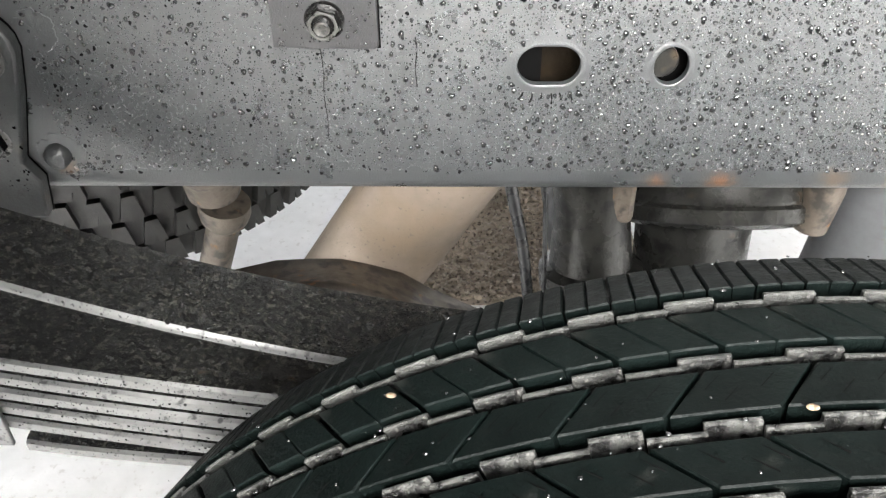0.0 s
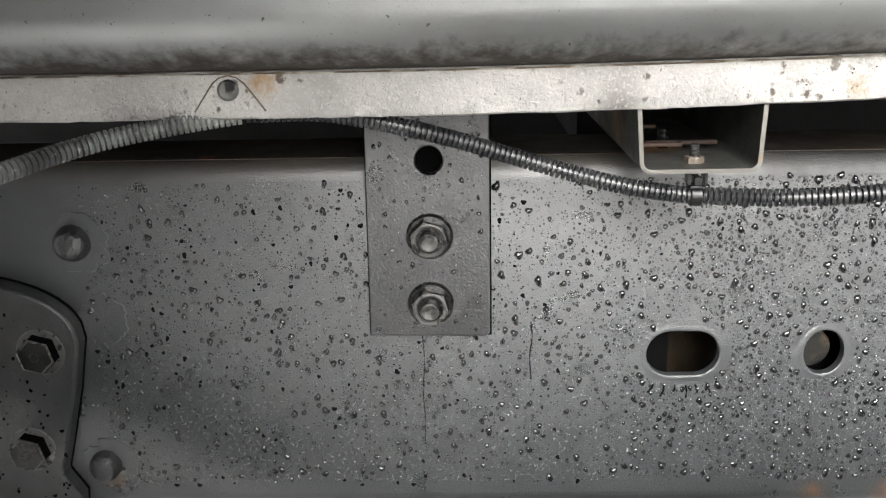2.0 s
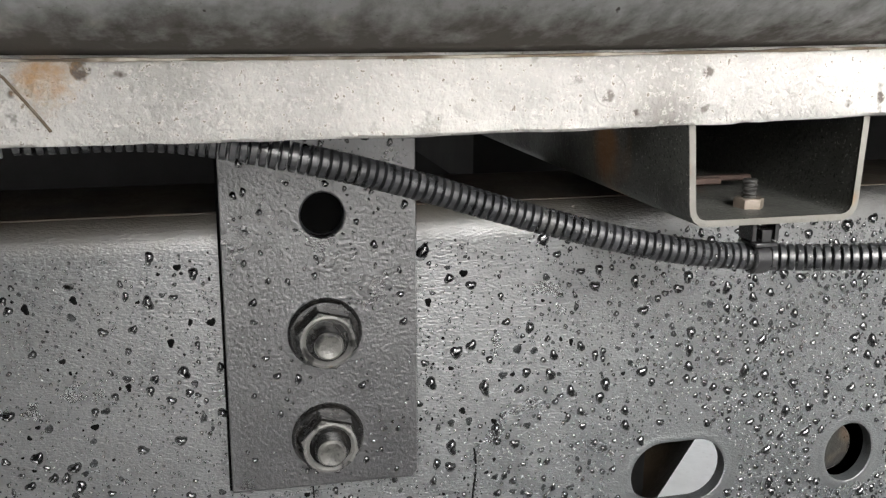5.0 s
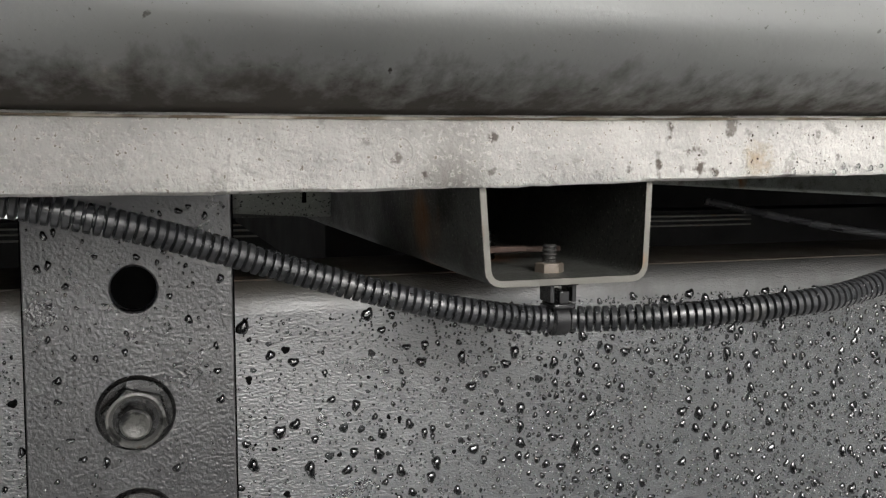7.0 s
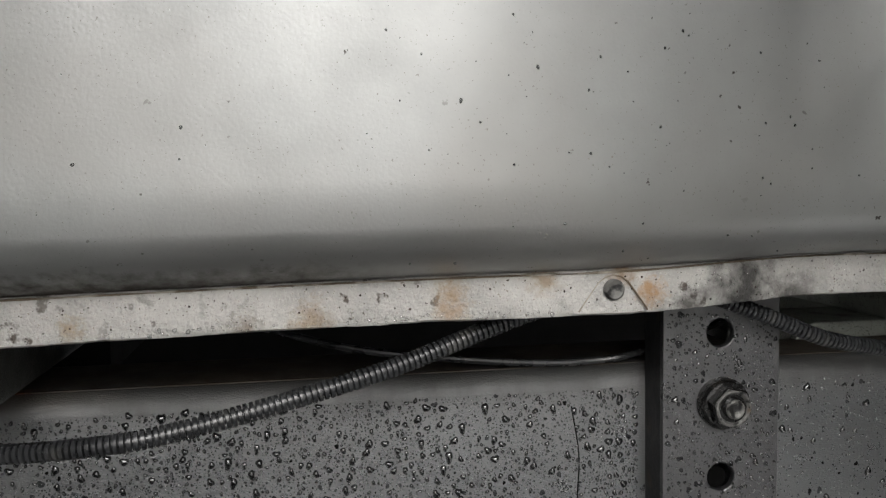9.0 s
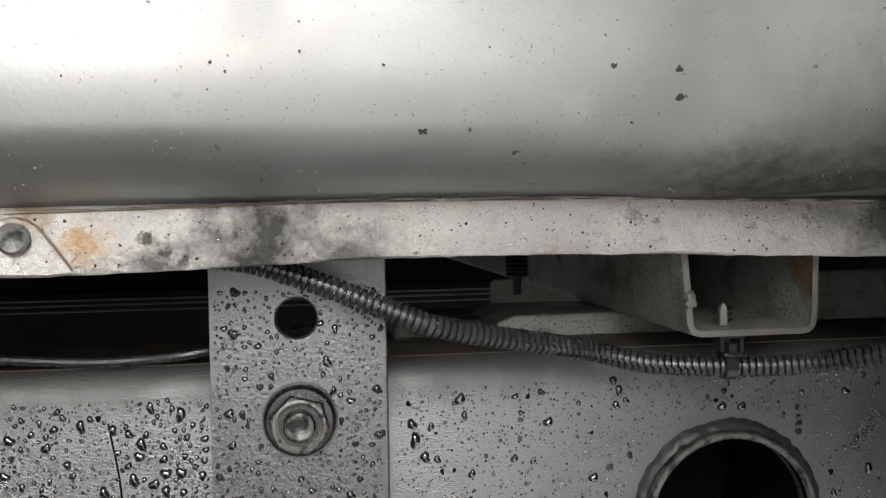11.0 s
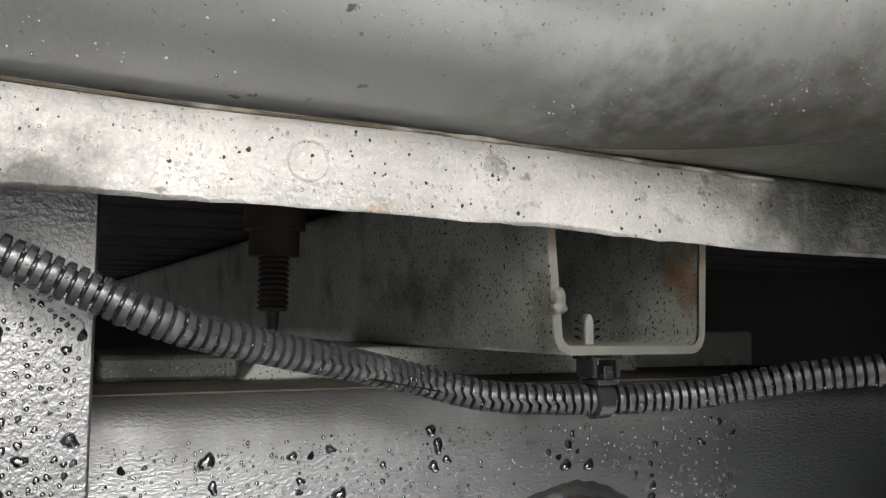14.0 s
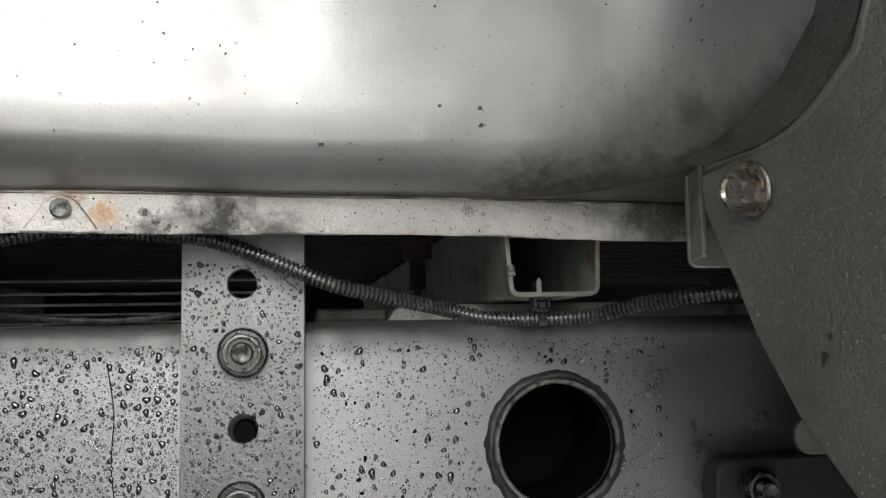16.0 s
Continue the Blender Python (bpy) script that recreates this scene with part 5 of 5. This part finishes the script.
part("pale_shim", sheet([(0.560, Z1 + 0.0006), (0.735, Z1 + 0.0006), (0.735, Z1 + 0.012), (0.574, Z1 + 0.012), (0.566, Z1 + 0.009)], [], in_xz(0.652), 0.066), M_SILL, pad, "pale galvanised shim", bevel=0.001)

plate = thing("cross_plate", "pale olive galvanised plate standing behind the rail", "plate")
part("plate", sheet(rounded(0.60, 1.010, 0.70, 0.973, 0.004), [], in_xz(0.85), 0.004), M_SILL, plate, bevel=0.001)

# ---- rain drops ----
def bead(bm, c, n, r, stretch, rg, height=(0.5, 0.95), ragged=1.0):
    """A flattened, slightly lopsided drop on a surface with normal n."""
    n = Vector(n)
    down = Vector((0, -0.001, -1)) - n * n.dot(Vector((0, -0.001, -1)))
    down.normalize()
    side = n.cross(down)
    rings = []
    h = r * rg.uniform(*height)
    ph = rg.uniform(0, 6.3)
    seg = 14 if r > 0.0013 else 10 if r > 0.0008 else 6
    for f, g in ((1.0, -0.08), (0.97, 0.25), (0.80, 0.66), (0.45, 0.93)) if seg > 6 else ((1.0, -0.08), (0.9, 0.45), (0.5, 0.9)):
        ring = []
        for k in range(seg):
            a = 2 * math.pi * k / seg
            wob = 1 + ragged * (0.16 * math.sin(2 * a + ph) + 0.13 * math.sin(3 * a + ph * 2) + 0.06 * math.sin(5 * a + ph * 3))
            ring.append(bm.verts.new(c + side * (math.cos(a) * r * f * wob) + down * (math.sin(a) * r * f * wob * stretch) + n * (h * g) + down * (0.15 * r * g)))
        rings.append(ring)
    for p, q in zip(rings, rings[1:]):
        for k in range(seg):
            bm.faces.new((p[k], p[(k + 1) % seg], q[(k + 1) % seg], q[k]))
    bm.faces.new(rings[-1])
    bm.faces.new(rings[0][::-1])


taken = {}


def drops(name, label, count, region, surface, seed, density=None, rmin=0.0006, rmax=0.0022, mat=None, category="water drops", height=(0.5, 0.95), ragged=1.0):
    rg = random.Random(seed)
    bm = bmesh.new()
    made = tries = 0
    while made < count:
        u, v = rg.uniform(*region[0]), rg.uniform(*region[1])
        if density and rg.random() > density(u, v):
            continue
        s = surface(u, v)
        if s is None:
            continue
        r = rmin + (rmax - rmin) * rg.random() ** 2.2
        across = s[0][2] if abs(s[1][2]) < 0.5 else s[0][1] + 7.0
        cell = (int(s[0][0] / 0.006), int(across / 0.006))
        if any((s[0][0] - x) ** 2 + (across - z) ** 2 < (1.08 * (r + q)) ** 2 for i in (-1, 0, 1) for j in (-1, 0, 1) for x, z, q in taken.get((cell[0] + i, cell[1] + j), ())):
            tries += 1
            if tries > 20 * count:
                break
            continue
        taken.setdefault(cell, []).append((s[0][0], across, r))
        bead(bm, Vector(s[0]), s[1], r, rg.choice((0.85, 1.0, 1.05, 1.15, 1.35)), rg, height, ragged)
        made += 1
    ob = obj(name, bm, mat or M_WATER, smooth=80)
    return tagged(ob, label, category, kind="stuff")


def on_web(x, z):
    if -0.1225 < x < -0.0435 and z > 0.843 or 0.427 < x < 0.508 or x < -0.30:
        return None
    for cx, cz, rx, rz in ((0.0775, 0.829, 0.031, 0.023), (0.1665, 0.829, 0.02, 0.02), (0.663, 0.8765, 0.052, 0.052)):
        if ((x - cx) / rx) ** 2 + ((z - cz) / rz) ** 2 < 1:
            return None
    return (x, WEB, z), (0, -1, 0)


def web_density(x, z):
    d = 0.13 - 0.07 * smoothstep(0.48, 0.54, x) + 0.87 * smoothstep(-0.02, 0.16, x) * (1 - smoothstep(0.42, 0.50, x)) + 0.06 * smoothstep(0.9, 0.8, z)
    d *= 0.35 + 0.65 * smoothstep(0.955, 0.92, z) + 0.2
    return d * (0.45 + 0.55 * smoothstep(-0.25, 0.25, noise.noise(Vector((x * 22, z * 22, 1)))))


drops("water_drops", "clear rain drops beaded on the black rail", 5200, ((-0.30, 0.74), (0.738, 0.944)), on_web, 11, web_density, 0.0006, 0.0025)
drops("water_drops", "flat dark drops on the black rail", 1700, ((-0.30, 0.74), (0.738, 0.944)), on_web, 41, web_density, 0.0005, 0.0018, M_FILM)
drops("dirt_flecks", "black flecks of dirt stuck to the rail's paint", 620, ((-0.32, 0.72), (0.735, 0.940)), on_web, 43, lambda x, z: 1.0 if x < 0.0 else 0.6 if x > 0.5 else 0.35, 0.0004, 0.0017, M_PIT, "dirt", (0.06, 0.12), 1.1)


drops("water_drops", "fine mist of tiny drops on the black rail", 24000, ((-0.30, 0.74), (0.738, 0.944)), on_web, 31, lambda x, z: 0.25 + 0.75 * web_density(x, z), 0.00028, 0.00075, M_MIST)


def trail(x, z):
    return ((x + 0.004 * noise.noise(Vector((0, 0, z * 30))), WEB, z), (0, -1, 0))


part("drip_line", sweep([(-0.0885, WEB - 0.0001, 0.845), (-0.0876, WEB - 0.0001, 0.825), (-0.0890, WEB - 0.0001, 0.805), (-0.0880, WEB - 0.0001, 0.785), (-0.0886, WEB - 0.0001, 0.768)], 0.00035, 6), M_PIT, rail, "thin dark drip line below the plate")
for pts in (((0.386, 0.935), (0.3905, 0.905), (0.3895, 0.875), (0.3925, 0.84), (0.391, 0.80)), ((-0.0195, 0.852), (-0.0185, 0.842), (-0.0200, 0.828), (-0.0190, 0.812))):
    part("drip_line", sweep([(x, WEB - 0.0001, z) for x, z in pts], 0.00045, 6), M_PIT, rail, "thin dark drip line on the rail")
drops("water_drops", "line of drops trickling down the rail", 70, ((-0.0905, -0.0865), (0.755, 0.842)), trail, 21, None, 0.0004, 0.0015)
drops("water_drops", "cluster of drops stuck in a short run down the rail", 40, ((-0.0235, -0.0155), (0.805, 0.85)), trail, 26, None, 0.0004, 0.0014)
drops("water_drops", "drops hanging along the flange's lower edge", 60, ((0.10, 0.36), (-0.001, 0.0015)), lambda x, v: ((x, flange_y(x) - 0.0005, flange_z(x) + 0.0022 + v), (0, -1, 0)), 22, lambda x, v: 0.2 + 0.8 * smoothstep(0.1, 0.2, x), 0.0005, 0.0011, M_CLEAR)
drops("water_drops", "fine drops scattered over the silver panel", 110, ((-0.25, 0.58), (1.055, 1.2)), lambda x, z: ((x, wall_y(x), z), (0, -1, 0)), 23, None, 0.0003, 0.0009)


def on_plate(x, z):
    for cz in (0.958, 0.9115, 0.868):
        if math.hypot(x + 0.0818, z - cz) < (0.010 if cz > 0.95 else 0.0165):
            return None
    return (x, 0.5925, z), (0, -1, 0)


drops("water_drops", "clear rain drops on the flat bracket plate", 120, ((-0.1175, -0.048), (0.849, 0.99)), on_plate, 12, None, 0.0006, 0.0017)


def on_channel(x, z):
    for cz in (0.980, 0.9395, 0.8955, 0.852):
        if math.hypot(x - 0.467, z - cz) < (0.009 if cz in (0.980, 0.8955) else 0.0165):
            return None
    return (x, 0.573, z), (0, -1, 0)


drops("water_drops", "fine mist of drops on the bracket bar", 900, ((0.434, 0.5005), (0.79, 0.992)), on_channel, 15, None, 0.00022, 0.0006, M_MIST)
drops("water_drops", "fine mist of drops on the bracket plate", 350, ((-0.1175, -0.048), (0.849, 0.99)), on_plate, 16, None, 0.00022, 0.0006, M_MIST)


def on_loom(u, v):
    k = min(int(u), len(loom_pts) - 2)
    c = Vector(loom_pts[k]).lerp(Vector(loom_pts[k + 1]), u - k)
    n = Vector((0, -math.cos(v), math.sin(v)))
    return c + n * 0.0044, n


def on_tread(a, y):
    n = Vector((math.sin(a), 0, math.cos(a)))
    return Vector(tp(a, y, crown(y) - 0.0002)), n


def on_roll(u, z):
    o = 0.0
    for (o0, z0), (o1, z1) in zip(wall, wall[1:]):
        if z0 <= z <= z1:
            o = o0 + (o1 - o0) * (z - z0) / (z1 - z0)
    a = max(0.0, min(1.35, (u - CX) / 0.12))
    x, y, nx, ny = (u, wall_y(u), 0.0, 1.0) if u < CX else (CX + RX * math.sin(a), CY + RY * math.cos(a), math.sin(a), math.cos(a))
    o += -0.32 * max(0.0, z - 1.06) * smoothstep(0.475, 0.615, x) * (1 - smoothstep(0.55, 0.95, nx)) - 0.0003
    lift = 0.035 * (1 - math.cos(a)) * smoothstep(1.20, 1.02, z) if u > CX else 0.0
    return Vector((x + nx * o, y + ny * o, z + lift)), Vector((-nx, -ny, 0.0))


def crusty(u, z):
    return (0.12 + 0.88 * smoothstep(1.12, 1.03, z)) * (0.25 + 0.75 * smoothstep(0.42, 0.60, u)) * smoothstep(-0.15, 0.3, noise.noise(Vector((u * 30, z * 30, 5))))


drops("dirt_crust", "pale crumbs of dirt stuck along the wheelhouse's lower roll", 900, ((0.30, 0.72), (1.026, 1.20)), on_roll, 51, crusty, 0.00015, 0.00036, M_CRUST, "dirt")
drops("water_drops", "drops running along the wheelhouse's lower roll", 260, ((0.25, 0.72), (1.024, 1.22)), on_roll, 52, lambda u, z: 0.3 + 0.7 * crusty(u, z), 0.0002, 0.0007)
drops("water_drops", "small drops lying on the dirty helper leaf", 900, ((-0.45, 0.30), (0.463, 0.530)), lambda x, y: (Vector((x, y, helper_z(x))), Vector((0, 0, 1))), 19, None, 0.0004, 0.0016)
drops("water_drops", "small drops on the wet tread", 420, ((-1.1, 0.75), (0.10, 0.31)), on_tread, 18, None, 0.0003, 0.0011)
drops("water_drops", "tiny drops clinging to the conduit", 900, ((9.0, 31.0), (-1.5, 0.9)), on_loom, 17, lambda u, v: 0.25 + 0.75 * (v < -0.7), 0.00025, 0.0006)
drops("water_drops", "clear rain drops beaded on the bracket bar", 260, ((0.434, 0.5005), (0.79, 0.992)), on_channel, 13, None, 0.0006, 0.0023, M_FILM)
drops("water_drops", "round glinting drops on the bracket bar", 460, ((0.434, 0.5005), (0.79, 0.992)), on_channel, 14, None, 0.0006, 0.0020)
drops("dirt_crumbs", "dark wet crumbs of dirt caked on the helper leaf", 2600, ((-0.45, 0.30), (0.463, 0.530)), lambda x, y: (Vector((x, y, helper_z(x) - 0.0003)), Vector((0, 0, 1))), 61, None, 0.0006, 0.0026, M_CRUMB, "dirt", (0.4, 0.9), 1.4)
drops("dirt_crumbs", "dark wet crumbs of dirt caked on the main leaf", 1800, ((-0.50, 0.10), (0.463, 0.530)), lambda x, y: (Vector((x, y, main_z(x) - 0.0003)), Vector((0, 0, 1))), 62, None, 0.0006, 0.0026, M_CRUMB, "dirt", (0.4, 0.9), 1.4)
drops("water_drops", "small drops lying on the dirty main leaf", 700, ((-0.50, 0.10), (0.463, 0.530)), lambda x, y: (Vector((x, y, main_z(x))), Vector((0, 0, 1))), 63, None, 0.0004, 0.0016)
drops("water_drops", "fine glinting drops on the pale flange", 320, ((0.41, 0.60), (0.003, 0.019)), lambda x, v: (Vector((x, flange_y(x) - 0.0001, flange_z(x) + v)), Vector((0, -1, 0))), 64, lambda x, v: 0.15 + 0.85 * smoothstep(0.0, 0.3, noise.noise(Vector((x * 45, v * 45, 8)))), 0.0002, 0.0005, M_CLEAR)
drops("dirt_flecks", "black flecks of dirt on the spring hanger", 260, ((-0.44, -0.322), (0.725, 0.868)), lambda x, z: None if any(math.hypot(x - bx, z - bz) < 0.017 for bx, bz in ((-0.3292, 0.8405), (-0.3450, 0.7720), (-0.3790, 0.815))) else ((x, 0.5859, z), (0, -1, 0)), 65, None, 0.0003, 0.0014, M_PIT, "dirt", (0.08, 0.16), 1.2)
drops("dirt_flecks", "tiny dark flecks of dirt on the pale flange", 300, ((0.10, 0.72), (0.002, 0.020)), lambda x, v: (Vector((x, flange_y(x) - 0.0002, flange_z(x) + v)), Vector((0, -1, 0))), 66, None, 0.00018, 0.0006, M_DARKRUST, "dirt", (0.1, 0.3), 1.2)


def on_leaf_edges(x, v):
    k = int(v)
    z = helper_z(x) - 0.005 if k == 5 else main_z(x) - 0.0168 * k - 0.0068
    return Vector((x, LY0 - 0.0007, z + 0.007 * (v - k - 0.5))), Vector((0, -1, 0))


drops("water_drops", "small drops hanging on the worn leaf edges", 520, ((-0.45, 0.05), (0.0, 5.99)), on_leaf_edges, 67, None, 0.0003, 0.0012)
